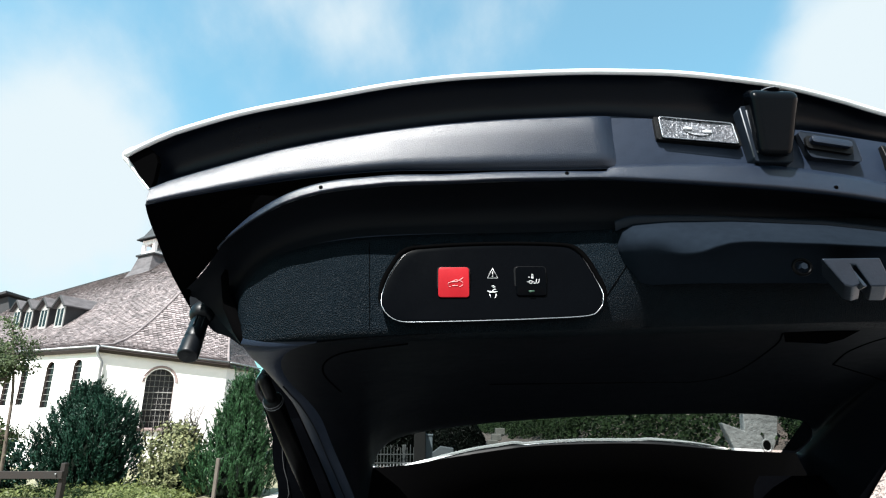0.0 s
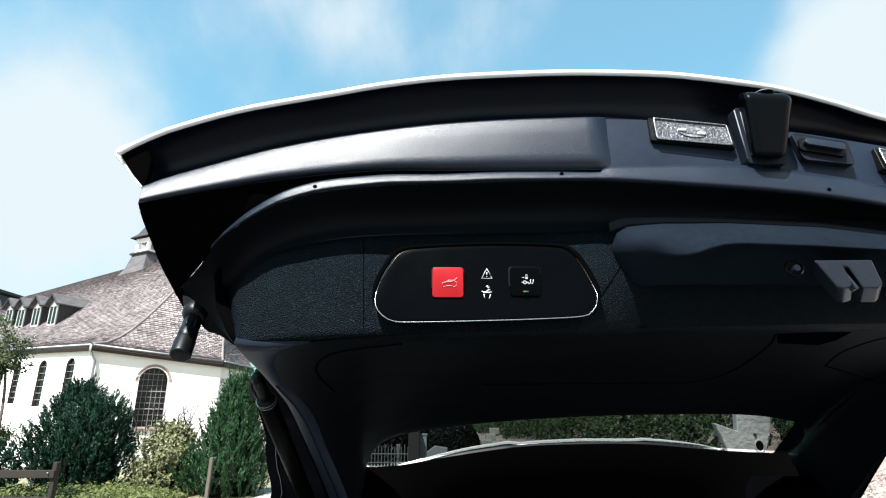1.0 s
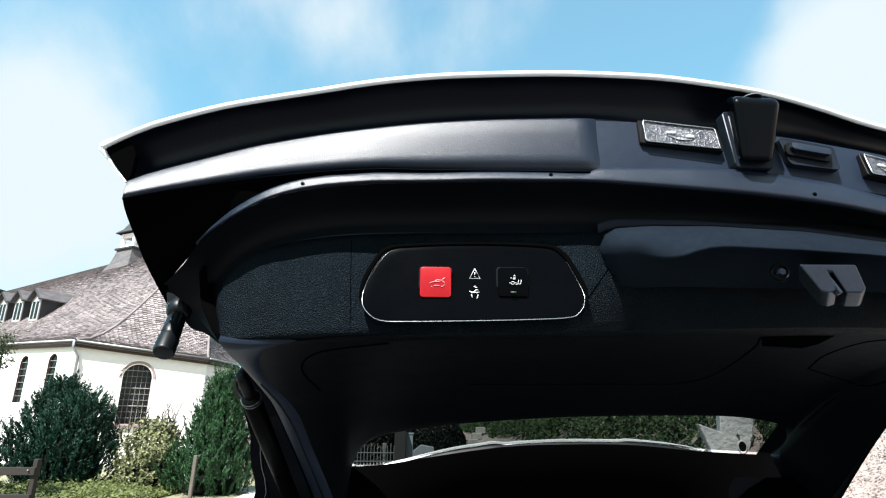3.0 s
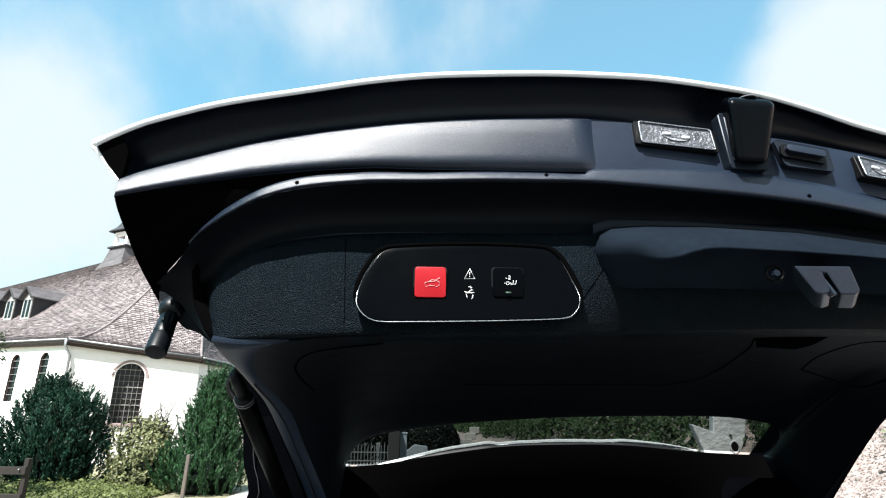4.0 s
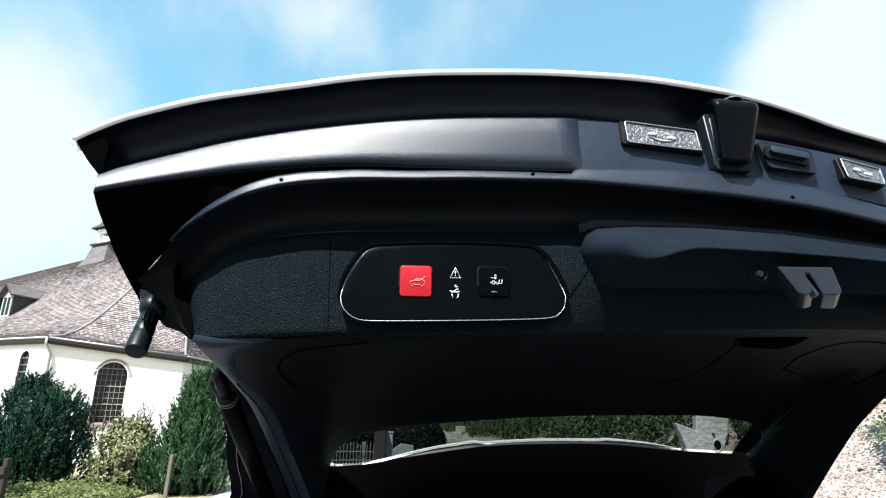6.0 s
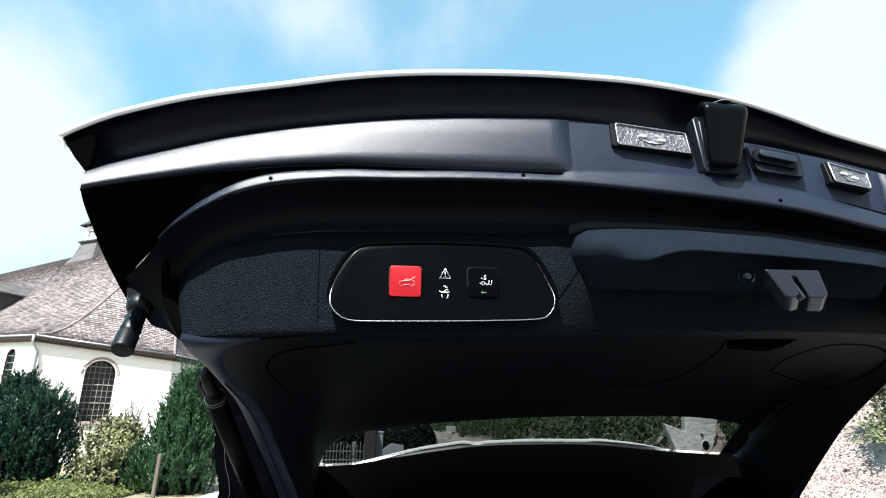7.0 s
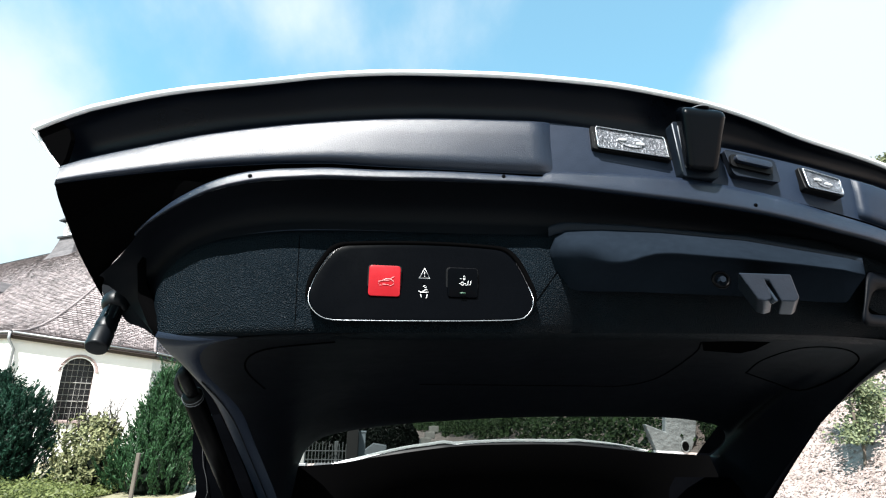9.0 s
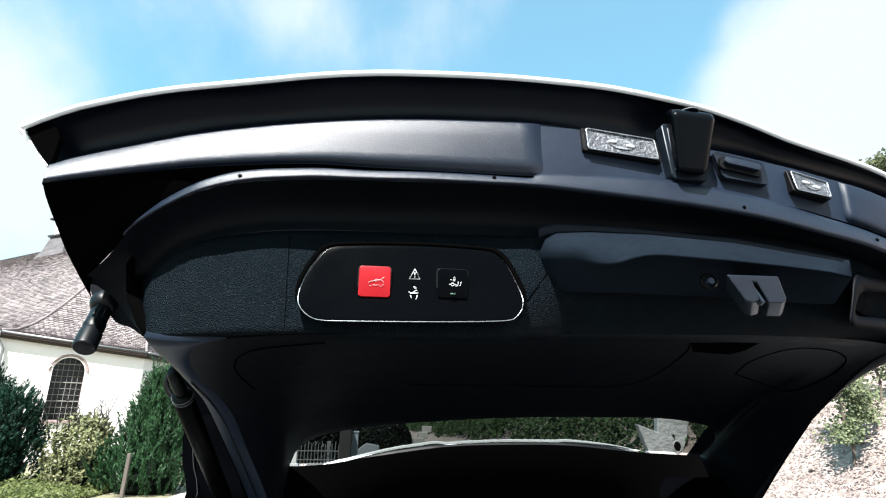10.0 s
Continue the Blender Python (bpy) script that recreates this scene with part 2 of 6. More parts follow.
ASPHALT = material("asphalt", (0.055, 0.057, 0.060), 0.85, vary=0.3, scale=0.6, bump=0.004, bump_scale=90)
SOIL = material("dry_slope_soil", (0.24, 0.178, 0.158), 0.95, vary=0.45, scale=1.3, second=(0.42, 0.345, 0.315), bump=0.05, bump_scale=14)

# ---- builders ----


def mesh_object(name, bm, mat, parent=None, smooth=True, label=""):
    me = bpy.data.meshes.new(name)
    bm.to_mesh(me)
    bm.free()
    if mat:
        me.materials.append(mat)
    if smooth:
        me.polygons.foreach_set("use_smooth", [True] * len(me.polygons))
    ob = new(name, me)
    ob.parent = parent
    if label:
        ob["label"] = label
    return ob


def part(name, bm, mat, parent, label="", smooth=True):
    return mesh_object(name, bm, mat, parent, smooth, label)


def empty(name, label, category, group="", kind="", at=(0, 0, 0)):
    ob = new(name)
    ob.empty_display_size = 0.1
    return tagged(ob, label, category, group, kind)


def K(pts):
    return [Vector((x, y, z + EYE)) for x, y, z in pts]


def spline(pts, n):
    """n points evenly along a smooth line through pts."""
    p = [2 * pts[0] - pts[1], *pts, 2 * pts[-1] - pts[-2]]
    fine = []
    for i in range(1, len(p) - 2):
        a, b, c, d = p[i - 1:i + 3]
        for k in range(24):
            t = k / 24
            fine.append(0.5 * (2 * b + (c - a) * t + (2 * a - 5 * b + 4 * c - d) * t * t + (3 * b - a - 3 * c + d) * t ** 3))
    fine.append(pts[-1].copy())
    run = [0.0]
    for a, b in zip(fine, fine[1:]):
        run.append(run[-1] + (b - a).length)
    out, j = [], 0
    for i in range(n):
        s = run[-1] * i / (n - 1)
        while j < len(run) - 2 and run[j + 1] < s:
            j += 1
        k = (s - run[j]) / max(1e-9, run[j + 1] - run[j])
        out.append(fine[j].lerp(fine[j + 1], min(1, k)))
    return out


def loft(rows, closed=False, face_to=None):
    bm = bmesh.new()
    vs = [[bm.verts.new(p) for p in row] for row in rows]
    for a, b in zip(vs, vs[1:]):
        m = len(a)
        for i in range(m if closed else m - 1):
            j = (i + 1) % m
            try:
                bm.faces.new((a[i], a[j], b[j], b[i]))
            except ValueError:
                pass
    bm.normal_update()
    if face_to is not None:
        s = sum((Vector(face_to) - f.calc_center_median()).dot(f.normal) * f.calc_area() for f in bm.faces)
        if s < 0:
            bmesh.ops.reverse_faces(bm, faces=bm.faces)
    return bm


def between(a, b, ks, bulge=(0, 0, 0)):
    """Rows between two lines, bowed by bulge in the middle."""
    v = Vector(bulge)
    return [[p.lerp(q, k) + v * (4 * k * (1 - k)) for p, q in zip(a, b)] for k in ks]


def weighted(ob):
    ob.modifiers.new("flat_faces", "WEIGHTED_NORMAL").keep_sharp = True
    return ob


def thick(ob, t):
    m = ob.modifiers.new("thickness", "SOLIDIFY")
    m.thickness, m.offset = t, -1
    return ob


def rounded(bm, w, seg=2):
    bmesh.ops.bevel(bm, geom=[e for e in bm.edges], offset=w, segments=seg, profile=0.5, affect="EDGES", clamp_overlap=True)
    return bm


def box(size, at=(0, 0, 0), turn=None, bevel=0.0, seg=2):
    bm = bmesh.new()
    bmesh.ops.create_cube(bm, size=1)
    bmesh.ops.scale(bm, vec=size, verts=bm.verts)
    if bevel:
        rounded(bm, bevel, seg)
    if turn is not None:
        bmesh.ops.transform(bm, matrix=turn, verts=bm.verts)
    bmesh.ops.translate(bm, vec=at, verts=bm.verts)
    return bm


def join(*bms):
    out = bmesh.new()
    for b in bms:
        me = bpy.data.meshes.new("tmp")
        b.to_mesh(me)
        b.free()
        out.from_mesh(me)
        bpy.data.meshes.remove(me)
    return out


def tube(pts, r, sides=8, closed=False, caps=True):
    """A round bar along pts; r a number or one for each point."""
    bm = bmesh.new()
    rings = []
    n = len(pts)
    for i, p in enumerate(pts):
        d = (pts[(i + 1) % n] - pts[i - 1]) if closed else (pts[min(i + 1, n - 1)] - pts[max(i - 1, 0)])
        d = d.normalized()
        a = d.cross(Vector((0.13, 0.27, 0.95))).normalized()
        b = d.cross(a)
        rr = r[i] if isinstance(r, (list, tuple)) else r
        rings.append([bm.verts.new(p + (a * math.cos(2 * math.pi * k / sides) + b * math.sin(2 * math.pi * k / sides)) * rr) for k in range(sides)])
    for i in range(n if closed else n - 1):
        u, v = rings[i], rings[(i + 1) % n]
        for k in range(sides):
            bm.faces.new((u[k], u[(k + 1) % sides], v[(k + 1) % sides], v[k]))
    if caps and not closed:
        bm.faces.new(rings[0][::-1])
        bm.faces.new(rings[-1])
    bm.normal_update()
    return bm


def prism(outline, depth, bevel=0.0, seg=2):
    """A flat outline of world points drawn out by the vector depth."""
    bm = bmesh.new()
    f = bm.faces.new([bm.verts.new(p) for p in outline])
    ext = bmesh.ops.extrude_face_region(bm, geom=[f])
    bmesh.ops.translate(bm, vec=depth, verts=[v for v in ext["geom"] if isinstance(v, bmesh.types.BMVert)])
    bmesh.ops.recalc_face_normals(bm, faces=bm.faces)
    if bevel:
        rounded(bm, bevel, seg)
    return bm


def round_outline(pts, radii, seg=6):
    """A closed outline with its corners rounded."""
    out = []
    n = len(pts)
    for i, p in enumerate(pts):
        a, b = (pts[i - 1] - p), (pts[(i + 1) % n] - p)
        r = min(radii[i], a.length * 0.48, b.length * 0.48)
        s, e = p + a.normalized() * r, p + b.normalized() * r
        for k in range(seg + 1):
            t = k / seg
            out.append((1 - t) ** 2 * s + 2 * t * (1 - t) * p + t * t * e)
    return out

# ---- the open tailgate ----
from mathutils.bvhtree import BVHTree

# where the camera starts; the tailgate's curves are fitted to its view
EYE_POINT = Vector((0.0, 0.0, EYE))
N_ = 72
RIM = spline(K([(-0.2726, 0.4438, 0.2236), (-0.2675, 0.4426, 0.2262), (-0.2583, 0.4405, 0.2297), (-0.2329, 0.435, 0.2388), (-0.2074, 0.4298, 0.2445), (-0.1824, 0.425, 0.2495),
                (-0.1576, 0.4207, 0.2534), (-0.1333, 0.4169, 0.2562), (-0.0858, 0.412, 0.2627), (-0.0461, 0.412, 0.271), (0.0, 0.412, 0.2778), (0.0468, 0.412, 0.2815), (0.1034, 0.412, 0.2842),
                (0.1497, 0.4127, 0.2848), (0.1983, 0.4157, 0.2853), (0.2477, 0.4201, 0.2827), (0.2979, 0.4254, 0.2778), (0.3482, 0.4315, 0.2676), (0.3827, 0.4361, 0.2590), (0.5057, 0.4680, 0.2478), (0.62, 0.505, 0.218), (0.80, 0.58, 0.165)]), N_)
FACE_TOP = spline(K([(-0.2443, 0.44, 0.1904), (-0.2298, 0.441, 0.1975), (-0.2075, 0.442, 0.2058), (-0.1842, 0.4415, 0.2129), (-0.1608, 0.441, 0.22), (-0.1369, 0.44, 0.2262), (-0.0891, 0.439, 0.2361),
                     (-0.0406, 0.436, 0.2426), (0.0008, 0.434, 0.2469), (0.0486, 0.433, 0.2504), (0.0968, 0.432, 0.2522), (0.1431, 0.432, 0.2533), (0.2167, 0.4345, 0.2486), (0.2975, 0.438, 0.2444),
                     (0.3532, 0.441, 0.2377), (0.4119, 0.446, 0.2294), (0.4888, 0.458, 0.2166), (0.61, 0.50, 0.19), (0.78, 0.59, 0.14)]), N_)
FACE_LOW = spline(K([(-0.2422, 0.433, 0.1719), (-0.2231, 0.433, 0.1764), (-0.2006, 0.433, 0.1811), (-0.178, 0.433, 0.1854), (-0.1552, 0.433, 0.1894), (-0.132, 0.432, 0.1927), (-0.0854, 0.43, 0.1976),
                     (-0.0389, 0.428, 0.2003), (0.0016, 0.427, 0.1998), (0.0474, 0.426, 0.2001), (0.0935, 0.426, 0.2005), (0.1378, 0.426, 0.2013), (0.2363, 0.43, 0.2059), (0.2883, 0.432, 0.2023),
                     (0.3423, 0.435, 0.1975), (0.3998, 0.441, 0.1894), (0.4732, 0.452, 0.1757), (0.60, 0.49, 0.148), (0.77, 0.58, 0.10)]), N_)
FLANGE_UP = spline(K([(-0.2281, 0.482, 0.1123), (-0.1986, 0.454, 0.1272), (-0.1786, 0.438, 0.1426), (-0.1646, 0.431, 0.1532), (-0.1508, 0.427, 0.1637), (-0.1287, 0.4245, 0.1773), (-0.1064, 0.4235, 0.1862),
                      (-0.0839, 0.423, 0.1909), (-0.0611, 0.4225, 0.1932), (-0.0383, 0.4225, 0.1952), (0.0016, 0.422, 0.1955), (0.0469, 0.422, 0.1975), (0.0926, 0.422, 0.1981), (0.134, 0.422, 0.1983),
                      (0.1425, 0.4235, 0.2045), (0.2351, 0.427, 0.2086), (0.2869, 0.429, 0.2057), (0.3404, 0.432, 0.1988), (0.3971, 0.438, 0.1881), (0.471, 0.45, 0.1744), (0.60, 0.488, 0.145), (0.76, 0.58, 0.097)]), 2 * N_)
FLANGE_LOW = spline(K([(-0.2259, 0.48, 0.1098), (-0.1964, 0.452, 0.1233), (-0.1777, 0.436, 0.1405), (-0.1635, 0.429, 0.1496), (-0.1496, 0.425, 0.1577), (-0.1277, 0.423, 0.1699), (-0.1055, 0.422, 0.1772),
                       (-0.0831, 0.4215, 0.1814), (-0.0605, 0.421, 0.1836), (-0.038, 0.421, 0.1856), (0.0018, 0.421, 0.1867), (0.0467, 0.4205, 0.1887), (0.092, 0.4205, 0.1895), (0.1378, 0.421, 0.19),
                       (0.2313, 0.424, 0.1856), (0.282, 0.426, 0.1824), (0.3347, 0.429, 0.1775), (0.391, 0.435, 0.1698), (0.4644, 0.447, 0.1591), (0.60, 0.485, 0.13), (0.75, 0.58, 0.085)]), 2 * N_)
PAD_TOP = spline(K([(-0.178, 0.506, 0.071), (-0.1855, 0.508, 0.1063), (-0.1733, 0.502, 0.1311), (-0.1475, 0.489, 0.1465), (-0.1028, 0.480, 0.1555), (-0.0401, 0.474, 0.1598), (0.131, 0.468, 0.163), (0.259, 0.470, 0.175),
                    (0.435, 0.482, 0.173), (0.58, 0.52, 0.13), (0.67, 0.58, 0.085)]), N_)
PAD_LOW = spline(K([(-0.173, 0.490, 0.068), (-0.115, 0.465, 0.068), (-0.056, 0.452, 0.069), (0.076, 0.445, 0.072), (0.212, 0.447, 0.076),
                    (0.340, 0.452, 0.080), (0.44, 0.470, 0.082), (0.525, 0.505, 0.082)]), N_)
GLASS_NEAR = spline(K([(-0.124, 1.080, -0.068), (-0.108, 1.050, -0.038), (-0.070, 1.020, -0.016), (0.014, 0.990, -0.001), (0.114, 0.960, 0.009), (0.249, 0.950, 0.017),
                       (0.391, 0.955, 0.020), (0.500, 0.980, 0.0205), (0.5728, 1.0, 0.0155), (0.6271, 1.03, 0.0064), (0.6527, 1.06, -0.0136), (0.6546, 1.09, -0.0337), (0.6406, 1.10, -0.0454)]), N_ - 16)
GLASS_FAR = spline(K([(-0.124, 1.080, -0.069), (-0.059, 1.100, -0.065), (0.017, 1.130, -0.054), (0.157, 1.150, -0.036), (0.278, 1.155, -0.031),
                      (0.399, 1.150, -0.031), (0.522, 1.130, -0.0405), (0.6406, 1.100, -0.0455)]), N_ - 16)
OUTER_L = spline(K([(-0.173, 0.49, 0.068), (-0.173, 0.52, 0.0602), (-0.1721, 0.57, 0.0506), (-0.1727, 0.66, 0.0313), (-0.172, 0.70, 0.0183), (-0.1705, 0.78, -0.0169), (-0.1728, 0.88, -0.0554), (-0.171, 0.98, -0.1036), (-0.1674, 1.08, -0.16)]), 34)
OUTER_R = spline(K([(0.5536, 0.545, 0.0809), (0.5636, 0.59, 0.0714), (0.5738, 0.64, 0.0609), (0.5941, 0.70, 0.0506), (0.6125, 0.76, 0.0357), (0.6351, 0.83, 0.0079), (0.6545, 0.91, -0.0297), (0.6614, 0.97, -0.0612), (0.6782, 1.02, -0.0834), (0.6885, 1.08, -0.1179), (0.680, 1.12, -0.158)]), 34)
SIDE_L = spline(K([(-0.1047, 0.474, 0.0664), (-0.1299, 0.495, 0.064), (-0.1485, 0.53, 0.0567), (-0.1537, 0.58, 0.0438), (-0.1473, 0.65, 0.026), (-0.1448, 0.71, 0.0089), (-0.1449, 0.79, -0.0234), (-0.139, 0.86, -0.0616),
                   (-0.1318, 0.92, -0.0996), (-0.125, 0.99, -0.145)]), 34)
SIDE_R = spline(K([(0.525, 0.505, 0.082), (0.535, 0.560, 0.074), (0.560, 0.660, 0.036), (0.606, 0.800, -0.019), (0.636, 0.950, -0.105), (0.64, 1.03, -0.15)]), 34)

SIDE_EDGE = K([(-0.2424, 0.433, 0.1729), (-0.2414, 0.437, 0.1656), (-0.2398, 0.444, 0.1568), (-0.2369, 0.452, 0.1462), (-0.2336, 0.466, 0.1306), (-0.2291, 0.485, 0.114), (-0.2247, 0.505, 0.0985)])
RETURN = K([(-0.2637, 0.442, 0.2283), (-0.2703, 0.444, 0.2269), (-0.2737, 0.445, 0.2236), (-0.2732, 0.446, 0.2204), (-0.2697, 0.447, 0.2166), (-0.2607, 0.448, 0.2054), (-0.2478, 0.445, 0.191)])
CORNER = K([(-0.2716, 0.447, 0.222), (-0.2609, 0.449, 0.2069), (-0.248, 0.446, 0.192), (-0.2447, 0.444, 0.1989), (-0.2471, 0.45, 0.2186), (-0.2525, 0.455, 0.2287), (-0.2605, 0.455, 0.2353), (-0.2663, 0.45, 0.2316)])
LOBE = K([(-0.2388, 0.52, 0.1184), (-0.23, 0.52, 0.0993), (-0.2165, 0.52, 0.0909), (-0.2098, 0.52, 0.0826), (-0.1965, 0.52, 0.079), (-0.1893, 0.52, 0.0744), (-0.181, 0.52, 0.0682), (-0.1741, 0.52, 0.0816), (-0.1857, 0.52, 0.1131), (-0.2038, 0.52, 0.1347)])


def forward(p, k):
    return EYE_POINT + (p - EYE_POINT) * k


def aim(u, v, d):
    """A place on a sight line from the camera's start: d metres deep, with its two slopes."""
    return EYE_POINT + Vector((u * d, d, v * d))


def slopes(p):
    q = p - EYE_POINT
    return q.x / q.y, q.z / q.y


def crossing(a, b, f, d):
    """Between a and b by the share f of their slopes, at the depth d."""
    (ua, va), (ub, vb) = slopes(a), slopes(b)
    return aim(ua + (ub - ua) * f, va + (vb - va) * f, d)


RIM = [aim(*slopes(p), 0.4135 + 0.0055 * min(1.0, max(0.0, -p.x / 0.12))) if p.x < 0.02 else p for p in RIM]
FLANGE_UP, FLANGE_LOW = [[forward(p, 0.990 + 0.035 * min(1.0, max(0.0, (-0.125 - p.x) / 0.06))) for p in line] for line in (FLANGE_UP, FLANGE_LOW)]
RETURN, CORNER = [forward(p, 0.950) for p in RETURN], [aim(*slopes(p), 0.4225) for p in CORNER]
FACE_TOP, FACE_LOW = [[forward(p, 1 - 0.038 * (max(0.0, -0.09 - p.x) / 0.155) ** 1.7) for p in line] for line in (FACE_TOP, FACE_LOW)]


def pad_share(x):
    """Share of its first distance to which the trim pad, and all on it, is moved along the camera's sight lines."""
    return 0.958 - 0.034 * min(1.0, max(0.0, (-0.03 - x) / 0.13))


def eased(line, n=12):
    return [forward(p, 1 - (1 - pad_share(p.x)) * max(0.0, 1 - i / n)) for i, p in enumerate(line)]


PAD_TOP = [forward(p, pad_share(p.x)) for p in PAD_TOP]
# beyond the control panel the pad's foot is turned under along the camera's sight lines to darken it
PAD_LOW = [forward(p, pad_share(p.x) + 0.012 + 0.074 * min(1.0, max(0.0, (p.x - 0.112) / 0.05)) * min(1.0, max(0.0, (0.56 - p.x) / 0.08))) for p in PAD_LOW]
SIDE_L, SIDE_R, OUTER_L, OUTER_R = [eased(line) for line in (SIDE_L, SIDE_R, OUTER_L, OUTER_R)]
tailgate = empty("tailgate", "open white car tailgate seen from below with black inner trim", "car tailgate")


def shift(line, v):
    return [p + Vector(v) for p in line]


def tailgate_shell():
    # painted outer skin: rolled edge, then the upper side running back to the roof
    r = 0.0014
    rows = [shift(RIM, (0, r - r * math.cos(radians(q)), r * math.sin(radians(q)))) for q in (-120, -90, -60, -30, 0, 30, 60, 90)]
    lip, brow = rows[-1], shift(RIM, (0, 0.036, 0.022))
    back = spline(K([(-0.29, 0.60, 0.243), (-0.1, 0.56, 0.296), (0.27, 0.55, 0.315), (0.6, 0.58, 0.265), (0.82, 0.70, 0.19)]), N_)
    mid = spline(K([(-0.27, 0.80, 0.13), (-0.1, 0.80, 0.18), (0.27, 0.80, 0.20), (0.6, 0.80, 0.18), (0.80, 0.86, 0.12)]), N_)
    end = spline(K([(-0.20, 0.98, 0.03), (-0.05, 0.96, 0.06), (0.27, 0.93, 0.08), (0.55, 0.95, 0.07), (0.74, 1.0, 0.02)]), N_)
    rows += between(lip, brow, (0.35, 0.7, 1.0)) + between(brow, back, (0.35, 0.7, 1.0)) + between(back, mid, (0.25, 0.5, 0.75, 1.0), (0, 0, 0.01)) + between(mid, end, (0.3, 0.6, 1.0))
    thick(part("outer_skin", loft(rows, face_to=EYE_POINT), WHITE_PAINT, tailgate, "white painted outer skin with rolled edge"), 0.0012)
    # dark cove under the edge, turning down to the end face
    rows = []
    for f, deep in COVE:
        rows.append([crossing(a, b, f, a.y + max(0.019, b.y - a.y) * deep) for a, b in zip(RIM, FACE_TOP)])
    part("valance", loft(rows, face_to=EYE_POINT), COVE_BLACK, tailgate, "satin black cove under the painted edge")
    # corner: dark plate and the painted return round it
    part("corner_plate", prism(CORNER, Vector((0.001, 0.004, 0))), JOINT, tailgate, smooth=False)
    part("corner_return", tube(spline(RETURN, 36), [0.0016 + 0.0006 * math.sin(math.pi * min(1.0, k / 24)) - 0.0008 * (k / 35) for k in range(36)], 8), WHITE_PAINT, tailgate, "white painted edge rounding the corner")
    # side of the frame down to the buffer
    edge = spline(SIDE_EDGE, 24)
    inner_ = spline([FACE_LOW[5] + Vector((0, 0.006, -0.002))] + [FLANGE_UP[k] + Vector((0, 0.007, 0)) for k in (18, 14, 10, 6, 3, 0)], 24)
    part("frame_side", loft(between(edge, inner_, (0, 0.06, 0.2, 0.5, 1.0), (0, 0.003, 0)), face_to=EYE_POINT), JOINT, tailgate)
    part("frame_end", prism(round_outline(LOBE, [0.006] * len(LOBE), 4), Vector((0.004, 0.02, 0))), MATT, tailgate, smooth=False)
    # lamp panel: the lower end face
    rows = between(FACE_TOP, FACE_LOW, (0, 0.12, 0.5, 0.88, 1.0), (0, -0.001, 0))
    part("lamp_panel", loft(rows, face_to=EYE_POINT), RIB, tailgate, "satin black end panel carrying the lamps")
    # joint, flange strip and the recess behind it
    upper = FLANGE_UP[::2] + [FLANGE_UP[-1]]
    gap = [a.lerp(b, 0.5) + Vector((0, 0.012, 0)) for a, b in zip(FACE_LOW, upper)]
    side = between(FACE_LOW, gap, (0, 0.5, 1.0)) + between(gap, shift(upper[:N_], (0, 0.005, 0)), (0.5, 1.0))
    part("side_panel", loft(side, face_to=EYE_POINT), JOINT, tailgate)
    strip = [[a.lerp(b, f) + Vector((0, y * (1 - 0.85 * (y < 0.001) * min(1.0, max(0.0, (-0.05 - a.x) / 0.07))), 0)) for a, b in list(zip(FLANGE_UP, FLANGE_LOW))[9:]] for f, y in ((0, 0.005), (0.05, 0.0008), (0.3, -0.0003), (0.6, -0.0010), (0.86, -0.0019), (0.97, -0.0014), (1.0, 0.003))]
    band = part("flange_strip", loft(strip, face_to=EYE_POINT), COVER, tailgate, "satin black flange strip with screw holes")
    lower = shift(FLANGE_LOW[::2], (0, 0.002, -0.0005))
    deep = [a.lerp(b, 0.45) + Vector((0, 0.030, 0)) for a, b in zip(lower, PAD_TOP)]
    rows = [lower] + between(lower, deep, (0.3, 0.7, 1.0), (0, 0.004, 0.006)) + between(deep, shift(PAD_TOP, (0, 0.006, -0.003)), (0.35, 0.7, 1.0))
    part("recess", loft(rows, face_to=EYE_POINT), MATT, tailgate, "black recessed channel above the trim")
    # a lighter tube drawn as the highlight on the pad's upper edge, fading out towards the control panel
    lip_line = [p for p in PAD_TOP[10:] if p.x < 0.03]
    part("pad_highlight", tube(shift(lip_line, (0, -0.0006, 0.0004)), [0.0006 * min(1.0, k / 5, (len(lip_line) - 1 - k) / 8) + 0.00005 for k in range(len(lip_line))], 6), RIB, tailgate, "thin lighter tube for the highlight on the pad's upper edge")
    # vinyl pad with rounded edges
    rows = [shift(PAD_TOP, (0, 0.010, -0.004)), shift(PAD_TOP, (0, 0.002, -0.0008)), PAD_TOP] + between(PAD_TOP, PAD_LOW, (0.08, 0.3, 0.5, 0.7, 0.92, 1.0), (0, -0.004, 0)) + [shift(PAD_LOW, (0, 0.006, -0.001)), shift(PAD_LOW, (0, 0.014, -0.0035)), shift(PAD_LOW, (0, 0.016, 0.05))]
    return band, part("trim_pad", loft(rows, face_to=EYE_POINT), LEATHER, tailgate, "grained black vinyl trim pad")


# share of the height, and how far the cove has gone back from the edge to the end face
COVE = [(0.02, 0.02), (0.05, 0.26), (0.12, 0.47), (0.22, 0.70), (0.35, 0.93), (0.50, 1.13), (0.65, 1.29), (0.76, 1.37), (0.84, 1.405), (0.90, 1.41), (0.95, 1.395), (1.0, 1.36)]
COVER_LEAN = (0.02, -0.08)
COVER_PROFILE = [(0.0, 0.0), (0.004, 0.004), (0.012, 0.0062), (0.03, 0.0068), (0.3, 0.0070), (0.68, 0.0070), (0.78, 0.0066), (0.86, 0.0054), (0.92, 0.0034), (0.97, 0.0010), (1.0, -0.001)]


